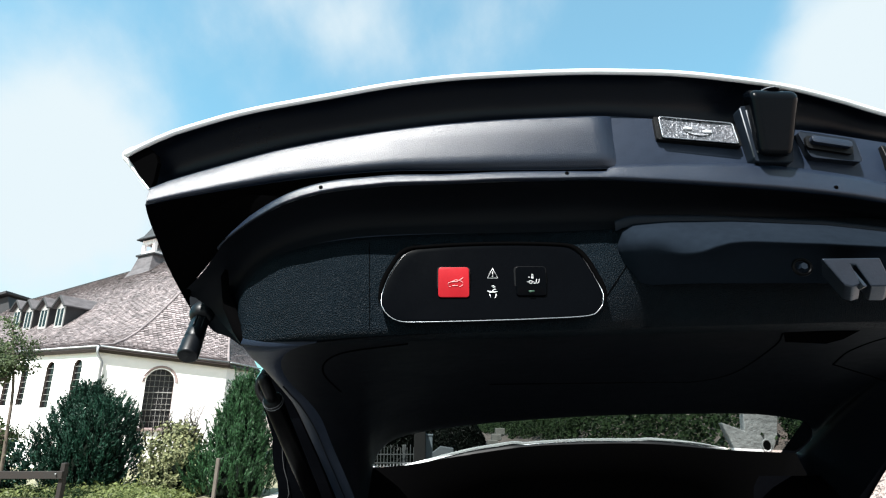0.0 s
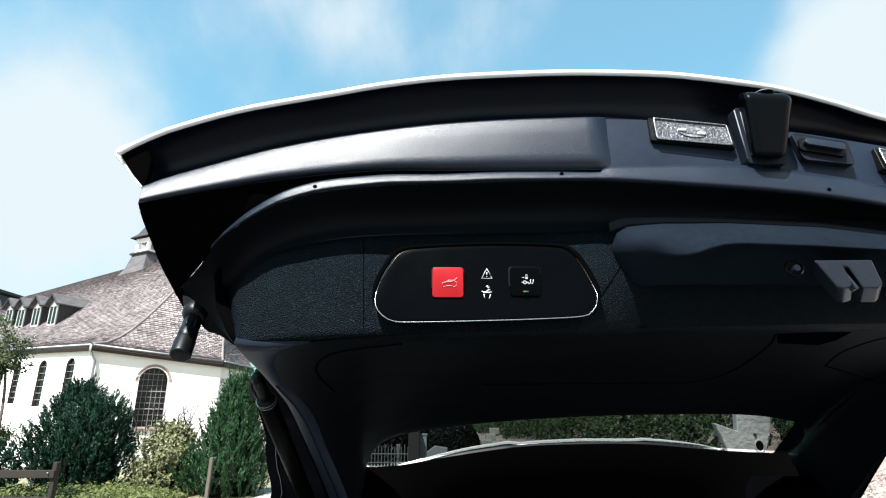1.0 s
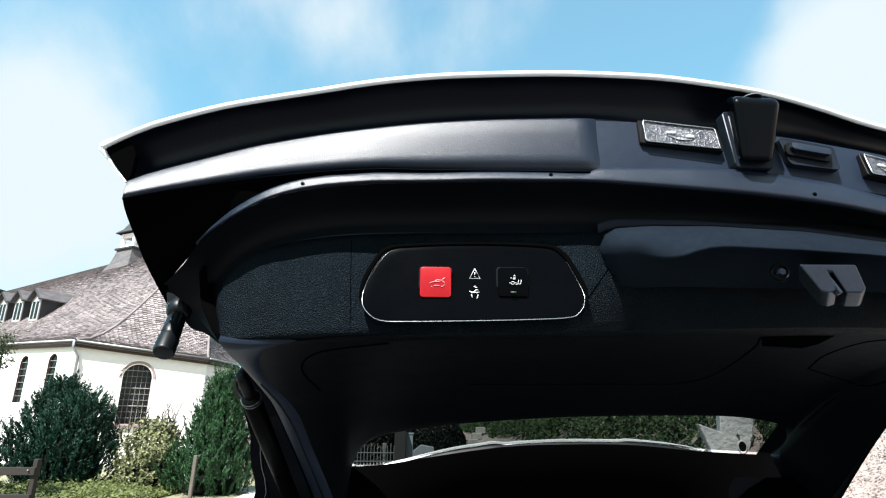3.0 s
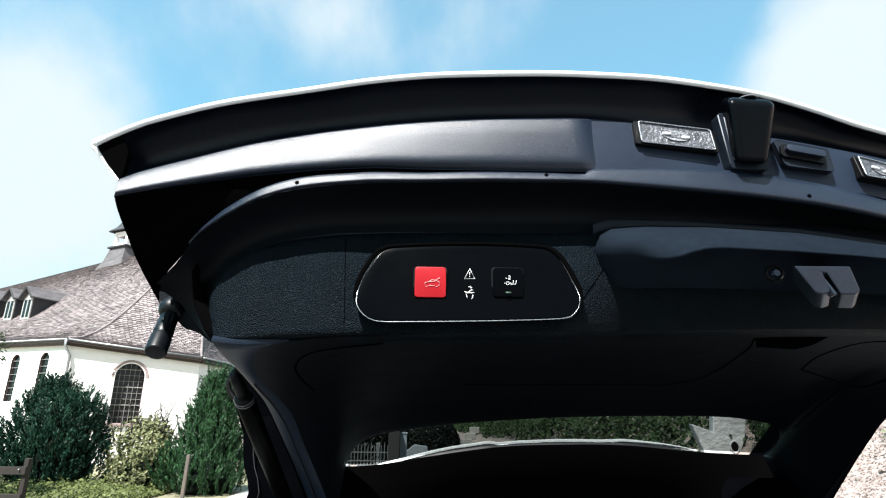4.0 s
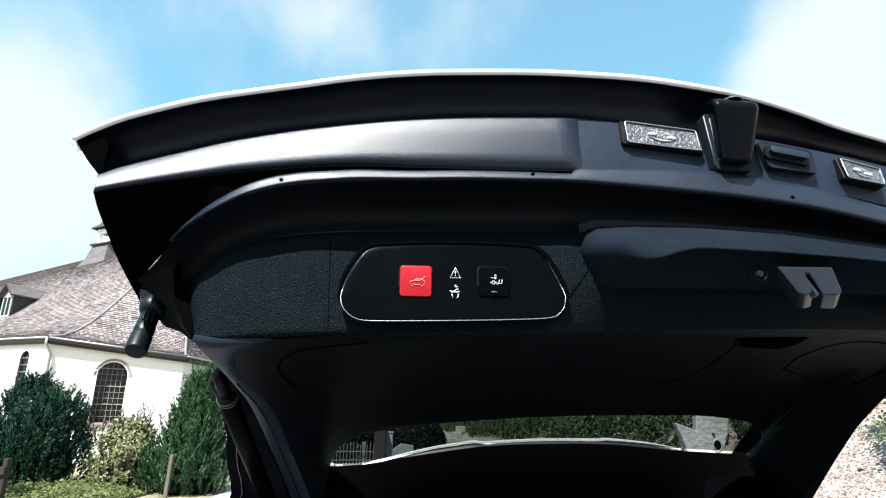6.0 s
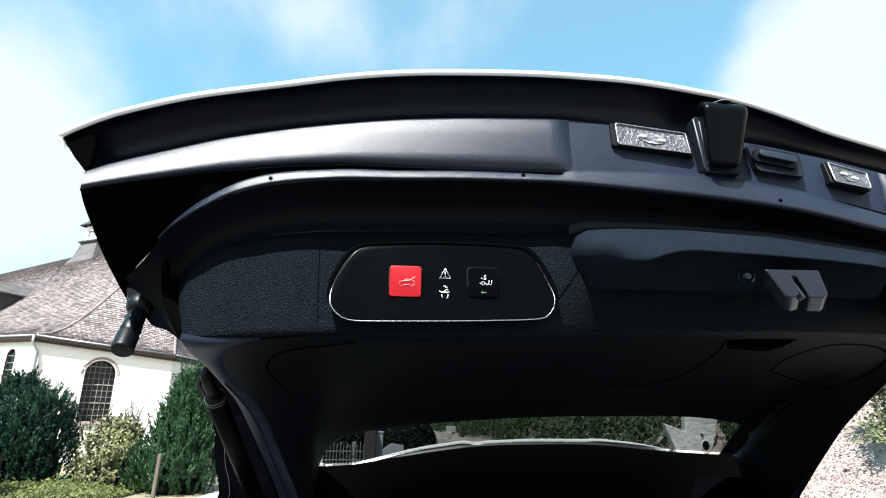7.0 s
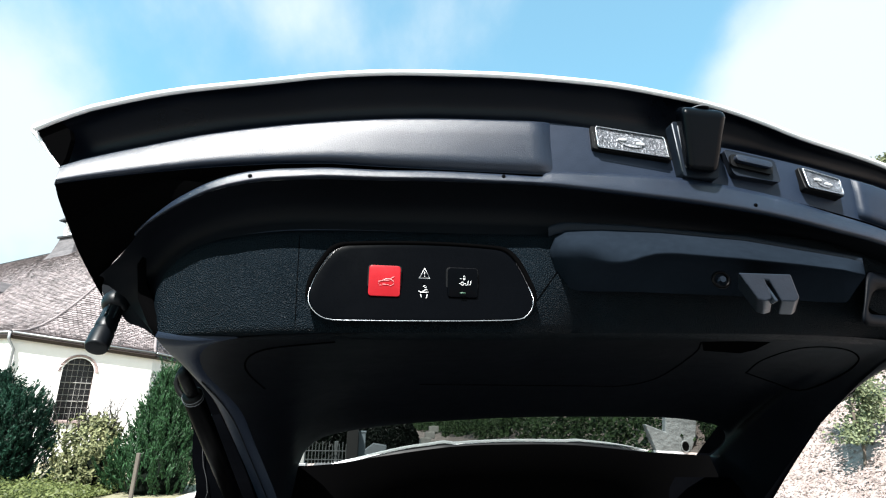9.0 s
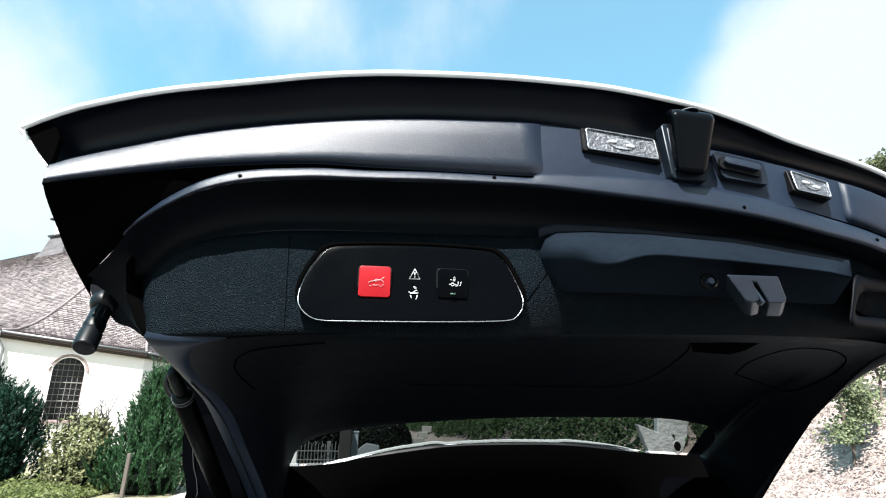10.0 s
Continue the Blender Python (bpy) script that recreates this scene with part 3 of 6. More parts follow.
def cover_plate(k0, k1, name, mat):
    """A proud cover on the end face between two shares of its length, its free end rounded."""
    n = 60
    rows = []
    for i in range(n + 1):
        t = i / n
        k = (k0 + (k1 - k0) * t) * (N_ - 1)
        j = min(N_ - 2, int(k))
        a, b = FACE_TOP[j].lerp(FACE_TOP[j + 1], k - j), FACE_LOW[j].lerp(FACE_LOW[j + 1], k - j)
        d = min(t, 1 - t) * (k1 - k0) * 1.07
        end = min(1.0, max(0.0, d / 0.013)) if (t > 0.5) == (k1 < 0.9) else 1.0
        rise = math.sin(end * math.pi / 2)
        lean = COVER_LEAN[0] + (COVER_LEAN[1] - COVER_LEAN[0]) * min(1.0, max(0.0, (t - 0.2) / 0.6))
        rows.append([crossing(a, b, f, a.y + (b.y - a.y) * f - (h * rise + (lean * (f - 0.5) * 0.045 * rise if h > 0.003 else 0)) + 0.001 * (1 - rise)) for f, h in COVER_PROFILE])
    part(name, loft(rows, face_to=EYE_POINT), mat, tailgate, "grained black cover with a rounded end")


def share(line, x):
    """The share of a line's length at a given x."""
    for i, (a, b) in enumerate(zip(line, line[1:])):
        if a.x <= x <= b.x:
            return (i + (x - a.x) / (b.x - a.x)) / (len(line) - 1)
    return 1.0


def lower_trim():
    m = len(SIDE_L)
    near = [SIDE_L[-1].lerp(GLASS_NEAR[0], k / 8) for k in range(8)] + GLASS_NEAR + [GLASS_NEAR[-1].lerp(SIDE_R[-1], (k + 1) / 8) for k in range(8)]
    start = share(PAD_LOW, SIDE_L[0].x)
    first = [PAD_LOW[min(N_ - 2, int(k))].lerp(PAD_LOW[min(N_ - 1, int(k) + 1)], k - int(k)) for k in [(start + (1 - start) * i / (N_ - 1)) * (N_ - 1) for i in range(N_)]]
    rows = []
    steps = [i / (m - 1) for i in range(m)]
    for v in steps:
        k = v * (m - 1)
        j = min(m - 2, int(k))
        l, r = SIDE_L[j].lerp(SIDE_L[j + 1], k - j), SIDE_R[j].lerp(SIDE_R[j + 1], k - j)
        row = []
        for i, (a, b) in enumerate(zip(first, near)):
            u = i / (N_ - 1)
            p = a.lerp(b, v)
            ends = first[0].lerp(near[0], v) * (1 - u) + first[-1].lerp(near[-1], v) * u
            want = l * (1 - u) + r * u
            w = max(0.0, 1 - min(u, 1 - u) / 0.22) ** 2
            q = p + (want - ends) * w
            # the panel between the side ribs is hollowed
            q.z += 0.016 * math.sin(math.pi * min(1, v * 1.05)) * (1 - w) * (1 - math.exp(-min(u, 1 - u) / 0.05))
            row.append(q)
        rows.append(row)
    trim = part("lower_trim", loft(rows, face_to=EYE_POINT), TRIM, tailgate, "smooth black trim shell running to the rear window")
    GLASS_FAR[0], GLASS_FAR[-1] = GLASS_NEAR[0].copy(), GLASS_NEAR[-1].copy()
    far = [SIDE_L[-1].lerp(GLASS_FAR[0], k / 8) for k in range(8)] + GLASS_FAR + [GLASS_FAR[-1].lerp(SIDE_R[-1], (k + 1) / 8) for k in range(8)]
    low = spline(K([(-0.127, 1.02, -0.19), (0.05, 1.18, -0.15), (0.28, 1.22, -0.14), (0.5, 1.20, -0.15), (0.64, 1.06, -0.19)]), N_)
    part("window_header", loft(between(far, low, (0, 0.04, 0.3, 0.6, 1.0), (0, -0.01, -0.004)), face_to=EYE_POINT), JOINT, tailgate, "black header trim below the rear window")
    # ribs along both sides, with a moulded joint; the left one is coloured lighter as if lit
    for inner, outer, sx in ((SIDE_L, OUTER_L, -1), (SIDE_R, OUTER_R, 1)):
        inner = [inner[0] + Vector((0, 0.012, 0.014))] + inner
        outer = [outer[0] + Vector((0, 0.012, 0.014))] + outer
        soft = between(inner, outer, (0, 0.06, 0.2, 0.5, 0.8, 0.94, 1.0), (0, -0.004, -0.003))
        rib = part("side_rib", loft(soft, face_to=EYE_POINT), RIB if sx < 0 else TRIM, tailgate, "smooth grey-black side rib of the trim")
        part("rib_seam", tube([p.lerp(q, 0.42) + Vector((0, -0.0045, -0.0034)) for p, q in zip(inner[8:], outer[8:])], 0.0007, 5), RUBBER, rib)
        if sx > 0:
            # a lighter tube stands for the light caught along this rib's edge
            part("rib_highlight", tube([p + Vector((0, -0.0008, -0.0006)) for p in outer[9:]], 0.0008, 6), RIB, rib, "thin lighter tube for the highlight on the rib's edge")
        up = [p + Vector((sx * 0.03, 0.02, 0.06)) for p in outer]
        part("side_return", loft(between(outer, up, (0, 0.15, 0.5, 1.0), (sx * 0.006, 0, 0)), face_to=Vector((sx * 3, 0, 0))), JOINT, tailgate)
    return trim


def rear_glass():
    rows = between(shift(GLASS_NEAR, (0, 0, 0.004)), shift(GLASS_FAR, (0, 0, 0.004)), (0, 0.25, 0.5, 0.75, 1))
    g = part("rear_glass", loft(rows, face_to=EYE_POINT), REAR_GLASS, tailgate, "tinted rear window glass")
    g.visible_shadow = False
    # white spoiler seen through the glass
    n = 80
    crest = spline(K([(-0.0849, 1.240, -0.0765), (-0.0685, 1.24, -0.0716), (-0.0445, 1.24, -0.0656), (0.0109, 1.24, -0.0515), (0.0673, 1.24, -0.0392), (0.1133, 1.24, -0.0323), (0.1458, 1.24, -0.0276), (0.1693, 1.24, -0.0297), (0.1952, 1.24, -0.0272),
                      (0.2427, 1.24, -0.0246), (0.3028, 1.24, -0.0224), (0.4004, 1.24, -0.0221), (0.4251, 1.24, -0.0208), (0.487, 1.24, -0.0259), (0.5368, 1.24, -0.0324), (0.5842, 1.24, -0.042)]), n)
    thin = lambda z: [p + Vector((0, -0.001, z * min(1.0, (n - 1 - i) / 22 + 0.1))) for i, p in enumerate(crest)]
    rows = [thin(-0.0054), thin(-0.0034), thin(-0.0010), crest, shift(crest, (0, 0.006, -0.0022)), shift(crest, (0, 0.12, -0.040)), shift(crest, (0, 0.14, -0.060))]
    part("spoiler", loft(rows, face_to=EYE_POINT + Vector((0, 0, 1))), WHITE_PAINT, tailgate, "white painted roof spoiler")
    under = [shift(crest, (0, 0.001, -0.0062)), shift(crest, (0, -0.005, -0.0085)), shift(crest, (0, -0.008, -0.12))]
    under = [[under[i][0] + Vector((-0.12, 0, -0.012))] + under[i] + [under[i][-1] + Vector((0.20, 0, -0.008))] for i in range(3)]
    part("spoiler_base", loft(under, face_to=EYE_POINT), RUBBER, tailgate)


flange, pad = tailgate_shell()
cover_plate(0.0, share(FACE_TOP, 0.1445), "end_cover", COVER)
# the right cover takes a duller material so that it stays dark in sunlight
cover_plate(share(FACE_TOP, 0.431), 1.0, "end_cover", RIB)
trim_shell = lower_trim()
rear_glass()


def on_pad(x, z, out=0.0):
    """A place on the vinyl pad at x and a height above the eye."""
    f = (x - 0.04) / 0.2
    y = 0.4645 - 0.0185 * (0.150 - z) / 0.08 + 0.004 * f * f - 0.0035 - out
    k = y / 0.4405
    return forward(Vector((x * k, y, EYE + z * k)), pad_share(x))


def control_panel():
    # outline as slopes from the eye point, laid on the pad
    loop = [(-0.0508, 0.3109), (0.0166, 0.3158), (0.0893, 0.3185), (0.162, 0.3185), (0.2241, 0.3153), (0.2422, 0.3071), (0.2575, 0.2899), (0.2736, 0.2591), (0.2847, 0.2329), (0.2852, 0.2144), (0.2758, 0.198),
            (0.256, 0.1879), (0.1757, 0.1828), (0.0758, 0.1793), (-0.0239, 0.1768), (-0.0718, 0.1773), (-0.094, 0.1869), (-0.1075, 0.2041), (-0.1091, 0.2226), (-0.0999, 0.2549), (-0.0823, 0.2877), (-0.0683, 0.3044)]
    smooth_loop = spline([Vector((u, 0, v)) for u, v in loop + loop[:1]], 89)[:-1]
    flat_uv = [(p.x, p.z) for p in smooth_loop]
    outline = [on_pad(u * 0.4405, v * 0.4405, 0.003) for u, v in flat_uv]
    mid = sum(outline, Vector()) / len(outline)
    # near-black bezel ring, widened at the top to paint the recess shadow
    around = [mid + (p - mid) * (1.02 + 0.03 * min(1.0, max(0.0, (p.z - EYE - 0.085) / 0.02))) + Vector((0, -0.0006, 0.0012)) for p in outline]
    seat, well = shift(around, (0, 0.006, 0)), around
    part("bezel_shadow", loft([seat, well, [mid + (p - mid) * 1.01 + Vector((0, -0.0008, 0)) for p in outline], shift(outline, (0, 0.004, 0))], closed=True, face_to=EYE_POINT), JOINT, tailgate)
    mu, mv = 0.088, 0.247
    rings = [[on_pad((mu + (u - mu) * k) * 0.4405, (mv + (v - mv) * k) * 0.4405, o) for u, v in flat_uv] for k, o in ((1.0, -0.004), (1.0, 0.0022), (0.996, 0.0030), (0.985, 0.0032), (0.9, 0.0032), (0.7, 0.0032), (0.4, 0.0032), (0.01, 0.0032))]
    panel = part("control_panel", loft(rings, closed=True, face_to=EYE_POINT), GLOSSY, tailgate, "gloss black control panel with chrome lower edge")
    # bright edge all round, set into the joint
    part("chrome_strip", tube([mid + (p - mid) * 1.004 + Vector((0, 0.0019 * min(1.0, max(0.0, (p.z - EYE - 0.088) / 0.02)) - 0.0008, 0)) for p in outline], 0.00036, 6, closed=True), CHROME, panel, "bright chrome strip")
    return panel


panel = control_panel()


def square_button(name, x, z, size, mat, label):
    c = on_pad(x, z, 0.0075)
    size *= 0.955
    o = [c + Vector((sx * size / 2, 0, sz * size / 2)) for sx, sz in ((-1, -1), (1, -1), (1, 1), (-1, 1))]
    frame_ = round_outline([c + (p - c) * 1.10 + Vector((0, 0.0032, 0)) for p in o], [0.003] * 4, 4)
    part("button_well", prism(frame_, Vector((0, 0.003, 0)), 0.0004, 1), RUBBER, panel, smooth=False)
    return part(name, prism(round_outline(o, [0.0026] * 4, 5), Vector((0, 0.007, 0)), 0.0009, 3), mat, panel, label)


red = square_button("close_button", 0.0085, 0.1097, 0.0248, RED, "glossy red tailgate closing button")
black = square_button("lock_button", 0.0700, 0.1106, 0.0240, GLOSSY, "gloss black towbar lock button")


def drawn(name, parent, c, lines, mat, r=0.00042, closed=False):
    """Line symbols: each line is a list of (x, z) in millimetres round c."""
    bms = [tube([c + Vector((x * 0.00095, 0, z * 0.00095)) for x, z in ln], r, 5, closed and len(ln) > 2) for ln in lines]
    return part(name, join(*bms), mat, parent)


def symbols():
    c = on_pad(0.0100, 0.1090, 0.0078)
    drawn("car_symbol", red, c, [[(-6, -2.2), (-6, 0.2), (-2.8, 1.0), (-0.5, 2.4), (3.0, 2.2), (5.6, 0.6), (5.8, -1.6), (4.6, -2.2)],
                                 [(-3.0, -2.2), (2.0, -2.2)], [(3.2, 2.4), (6.0, 4.4)], [(-5.2, -3.0), (-4.0, -3.0)], [(2.8, -3.0), (4.2, -3.0)], [(-2.2, 1.0), (2.2, 1.2)]], ICON_RED, 0.00018)
    c = on_pad(0.0395, 0.1165, 0.0040)
    drawn("warning_triangle", panel, c, [[(-4.3, -3.7), (4.3, -3.7), (0, 4.6)]], ICON, 0.00055, closed=True)
    drawn("warning_mark", panel, c, [[(0, 1.6), (0, -0.9)], [(0, -1.8), (0, -2.3)]], ICON, 0.00034)
    c = on_pad(0.0395, 0.1015, 0.0040)
    drawn("notice_symbol", panel, c, [[(-4.6, 1.0), (-1.5, 0.2), (1.5, 2.6), (2.6, 2.0)], [(-3.2, -0.2), (3.6, 0.4)], [(-2.8, -1.5), (-1.9, -4.6)], [(2.6, -1.5), (1.9, -4.4), (0.4, -5.2)],
                                       [(-1.4, 0.6), (2.0, -0.4)], [(-1.0, 4.8), (0.8, 5.6)], [(0.2, 4.0), (2.0, 4.4)]], ICON, 0.00030)
    c = on_pad(0.0712, 0.1110, 0.0078)
    drawn("lock_symbol", black, c, [[(-1.0, 1.9), (0.7, 1.9)], [(-1.0, 2.5), (0.7, 2.5)], [(-1.0, 3.1), (0.7, 3.1)], [(-0.7, 3.4), (-0.6, 4.9), (-0.1, 5.4), (0.4, 4.9), (0.5, 3.4)], [(-3.5, 2.9), (-1.9, 2.6)],
                                    [(-4.4, -1.2), (-3.0, -1.2)], [(-2.9, -1.2), (-2.4, -0.2), (-1.4, 0.1), (-0.5, -0.5), (-0.3, -1.3), (-0.9, -2.3), (-1.9, -2.5), (-2.7, -1.9), (-2.9, -1.2)],
                                    [(-0.3, -1.3), (0.9, -1.0), (1.6, -1.6)], [(0.8, -2.4), (2.4, -2.2), (3.0, -0.6), (3.1, 1.3)], [(3.4, -2.2), (4.7, -1.8), (5.2, -0.4), (5.3, 1.4)]], ICON, 0.00020)
    drawn("status_led", black, on_pad(0.0700, 0.1022, 0.0076), [[(-2.2, 0), (2.2, 0)]], LED, 0.0007)


symbols()


HUMP_TOP = [(0.3195, 0.310), (0.322, 0.3243), (0.3316, 0.3468), (0.353, 0.3605), (0.4252, 0.3666), (0.5382, 0.367), (0.7116, 0.3591), (0.8286, 0.3441), (0.9239, 0.3325), (0.955, 0.325)]
HUMP_RIDGE = [(0.3195, 0.3081), (0.3443, 0.290), (0.3867, 0.280), (0.4305, 0.2820), (0.4648, 0.2986), (0.4998, 0.3167), (0.5286, 0.3238), (0.5683, 0.3257), (0.7062, 0.3212), (0.8236, 0.3152), (0.9067, 0.3088), (0.955, 0.299)]
HUMP_LOW = [(0.3195, 0.306), (0.3215, 0.2916), (0.3284, 0.2707), (0.3527, 0.2484), (0.3739, 0.2439), (0.4711, 0.2468), (0.695, 0.247), (0.8455, 0.2418), (0.9027, 0.243), (0.9311, 0.2743), (0.955, 0.299)]

HUMP_END = [(0.0, 0.0), (0.03, 0.30), (0.10, 0.55), (0.25, 0.83), (0.4, 0.96), (0.55, 1.0), (0.75, 0.97), (1.0, 0.85), (1.22, 0.68), (1.5, 0.44), (1.75, 0.22), (1.92, 0.07), (2.0, 0.0)]


def along(line, u):
    return float(np.interp(u, [p[0] for p in line], [p[1] for p in line]))


def latch_cover():
    """The moulded hump that houses the lock: a lit upper slope, a ridge, and a hollow below; its end is a plain swelling."""
    rows, n = [], 90
    for i in range(n + 1):
        u = 0.3197 + (0.954 - 0.3197) * (0.5 - 0.5 * math.cos(math.pi * i / n))
        top, ridge, low = along(HUMP_TOP, u), along(HUMP_RIDGE, u), along(HUMP_LOW, u)
        e = min(1.0, (u - 0.3195) / 0.10, (0.9545 - u) / 0.045)
        swell = math.sqrt(max(0.0, 1 - (1 - max(0.0, e)) ** 2))
        k = min(1.0, max(0.0, (u - 0.375) / 0.18))
        k = k * k * (3 - 2 * k)
        row = []
        for f, d in ((0.0, 0.0), (0.03, 0.010), (0.10, 0.017), (0.25, 0.024), (0.5, 0.034), (0.75, 0.043), (0.92, 0.0485), (1.0, 0.0495), (1.04, 0.0475), (1.10, 0.037), (1.22, 0.026), (1.5, 0.014), (1.75, 0.007), (1.92, 0.003), (2.0, 0.0)):
            v = top + (ridge - top) * f if f <= 1 else ridge + (low - ridge) * (f - 1)
            plain = top + (low - top) * f / 2
            dome = 0.032 * along(HUMP_END, f)
            row.append(aim(u, plain + (v - plain) * k, 0.4475 - swell * (dome + (d - dome) * k)))
        rows.append(row)
    part("latch_cover", loft(rows, face_to=EYE_POINT), HUMP_BLACK, tailgate, "moulded satin black latch cover")
    foot = [(0.309, 0.3546), (0.3236, 0.3699), (0.3537, 0.3773), (0.482, 0.3778), (0.7128, 0.3672), (0.955, 0.336)]
    us = [0.3197 + (0.954 - 0.3197) * i / 40 for i in range(41)]
    part("cover_foot", loft([[aim(u, along(foot, u) + o, d) for u in us] for o, d in ((0.0, 0.452), (0.0, 0.4455), (-0.003, 0.4435), (-0.02, 0.4465))], face_to=EYE_POINT), RIB_DARK, tailgate)


latch_cover()


LATCH_PLATE = [(0.2641, 0.385, 0.1126), (0.3051, 0.385, 0.1131), (0.3121, 0.385, 0.0967), (0.3089, 0.385, 0.0936), (0.2976, 0.385, 0.0936), (0.2880, 0.385, 0.1080), (0.2849, 0.385, 0.1083), (0.2912, 0.385, 0.0950), (0.2851, 0.385, 0.0931), (0.2791, 0.385, 0.0945)]
CAM_FRONT = [(0.2465, 0.400, 0.2586), (0.2876, 0.400, 0.2570), (0.2800, 0.412, 0.2045), (0.2533, 0.412, 0.2050)]
CAM_BASE = [(0.2478, 0.421, 0.2570), (0.2920, 0.421, 0.2550), (0.2850, 0.421, 0.2048), (0.2526, 0.421, 0.2052)]
CAM_RIBS = [[(0.2476, 0.4200, 0.2535), (0.2524, 0.4200, 0.2090)], [(0.2526, 0.4200, 0.2519), (0.2560, 0.4200, 0.2128)]]
RELEASE = [(0.2955, 0.426, 0.2360), (0.3436, 0.428, 0.2291), (0.3441, 0.425, 0.2068), (0.3004, 0.423, 0.2103)]
RELEASE_PAD = [(0.3020, 0.422, 0.2245), (0.3348, 0.423, 0.2196)]
LAMP_L = [(0.1811, 0.430, 0.2504), (0.2443, 0.431, 0.2445), (0.2452, 0.427, 0.2231), (0.1807, 0.426, 0.2284)]
LAMP_R = [(0.3737, 0.438, 0.2277), (0.4111, 0.440, 0.2194), (0.4070, 0.434, 0.2017), (0.3729, 0.432, 0.2063)]


def latch():
    plate = [forward(p, 0.968) for p in K(LATCH_PLATE)]
    plate = [p + Vector((0, (EYE + 0.100 - p.z) * 0.22, 0)) for p in plate]
    lt = part("latch", prism(plate, Vector((0.0155, 0.026, -0.0045)), 0.0010, 2), STEEL, tailgate, "dark grey steel tailgate latch")
    weighted(lt)
    neck = [forward(p, 0.968) + Vector((0, 0.012, 0)) for p in K([(0.274, 0.385, 0.1125), (0.304, 0.385, 0.1145), (0.308, 0.385, 0.099), (0.283, 0.385, 0.097)])]
    part("latch_neck", prism(neck, Vector((0.033, 0.045, 0.010)), 0.001, 1), BLACK_STEEL, lt, smooth=False)
    q = plate[6].lerp(plate[5], 0.5)
    claw = prism([q + Vector((x, y, z)) for x, y, z in ((0.000, 0.003, -0.002), (0.0016, 0.003, -0.002), (0.0074, 0.001, -0.0145), (0.0050, 0.001, -0.0150))], Vector((0.0, 0.006, -0.001)), 0.0004, 1)
    part("claw", claw, STEEL, lt, "bright latch claw", smooth=False)
    for x, z in ((0.2765, 0.1175), (0.328, 0.116)):
        p = EYE_POINT + Vector((x, 0.424, z)) * 0.962
        ring = [p + Vector((math.cos(q) * 0.0066, 0, math.sin(q) * 0.0058)) for q in [k * math.pi / 9 for k in range(18)]]
        bolt = part("bolt", tube(ring, 0.0013, 6, closed=True), BLACK_STEEL, tailgate)
        head = bmesh.new()
        bmesh.ops.create_cone(head, cap_ends=True, segments=6, radius1=0.0032, radius2=0.0026, depth=0.006, matrix=Matrix.Translation(p) @ Matrix.Rotation(radians(90), 4, "X"))
        part("bolt_head", head, RIB_DARK, bolt, smooth=False)


latch()


def plate_lamp(pts):
    a, b, c, d = K(pts)
    mid = (a + b + c + d) / 4
    housing = part("plate_lamp", prism(round_outline([mid + (p - mid) * 1.09 + Vector((0, -0.001, 0)) for p in (a, b, c, d)], [0.002] * 4, 3), Vector((0, 0.014, -0.001)), 0.0008, 1), RUBBER, tailgate, "number plate lamp with clear lens", smooth=False)
    inner = [mid + (p - mid) * 0.97 for p in (a, b, c, d)]
    bowl = []
    for s, y in ((1.0, 0.0), (0.9, 0.0003), (0.6, 0.0006), (0.3, 0.0002), (0.12, -0.0003), (0.001, -0.0004)):
        bowl.append([mid + (p - mid) * s + Vector((0, y - 0.0022, 0)) for p in round_outline(inner, [0.002] * 4, 3)])
    part("reflector", loft(bowl, closed=True, face_to=EYE_POINT), REFLECTOR, housing, "bright lamp reflector")
    part("lens", prism([p + Vector((0, -0.0034, 0)) for p in round_outline(inner, [0.002] * 4, 3)], Vector((0, 0.0010, 0))), LENS, housing, "clear lamp lens", smooth=False).visible_shadow = False
    rim = [p + Vector((0, -0.0030, 0)) for p in round_outline(inner, [0.002] * 4, 3)]
    part("lens_rim", tube(rim, 0.0006, 5, closed=True), CHROME, housing, "bright moulded lens edge")
    u = (b - a).normalized()
    w = (d - a).normalized()
    for k, h, r in ((-0.13, 0.0006, 0.0011), (0.12, -0.0012, 0.0012)):
        e = mid + u * (b - a).length * k - w * h + Vector((0, -0.0030, 0))
        part("bulb", tube([e - u * 0.0040, e - u * 0.003, e + u * 0.002, e + u * 0.0034], [r * 0.4, r, r, r * 0.4], 8), BULB, housing)
    # a pale oval painted in for the bright reflection behind the lens
    dish = [[mid + u * math.cos(q) * (b - a).length * 0.19 * s + (d - a) * 0.24 * s * math.sin(q) + Vector((0, -0.0026 + 0.0010 * (1 - s), 0)) for q in [k * math.pi / 12 for k in range(24)]] for s in (1.0, 0.85, 0.5, 0.01)]
    part("dish", loft(dish, closed=True, face_to=EYE_POINT), DISH, housing, "pale oval dish drawn for the bright reflection in the lamp")
    return housing


plate_lamp(LAMP_L)
plate_lamp(LAMP_R)


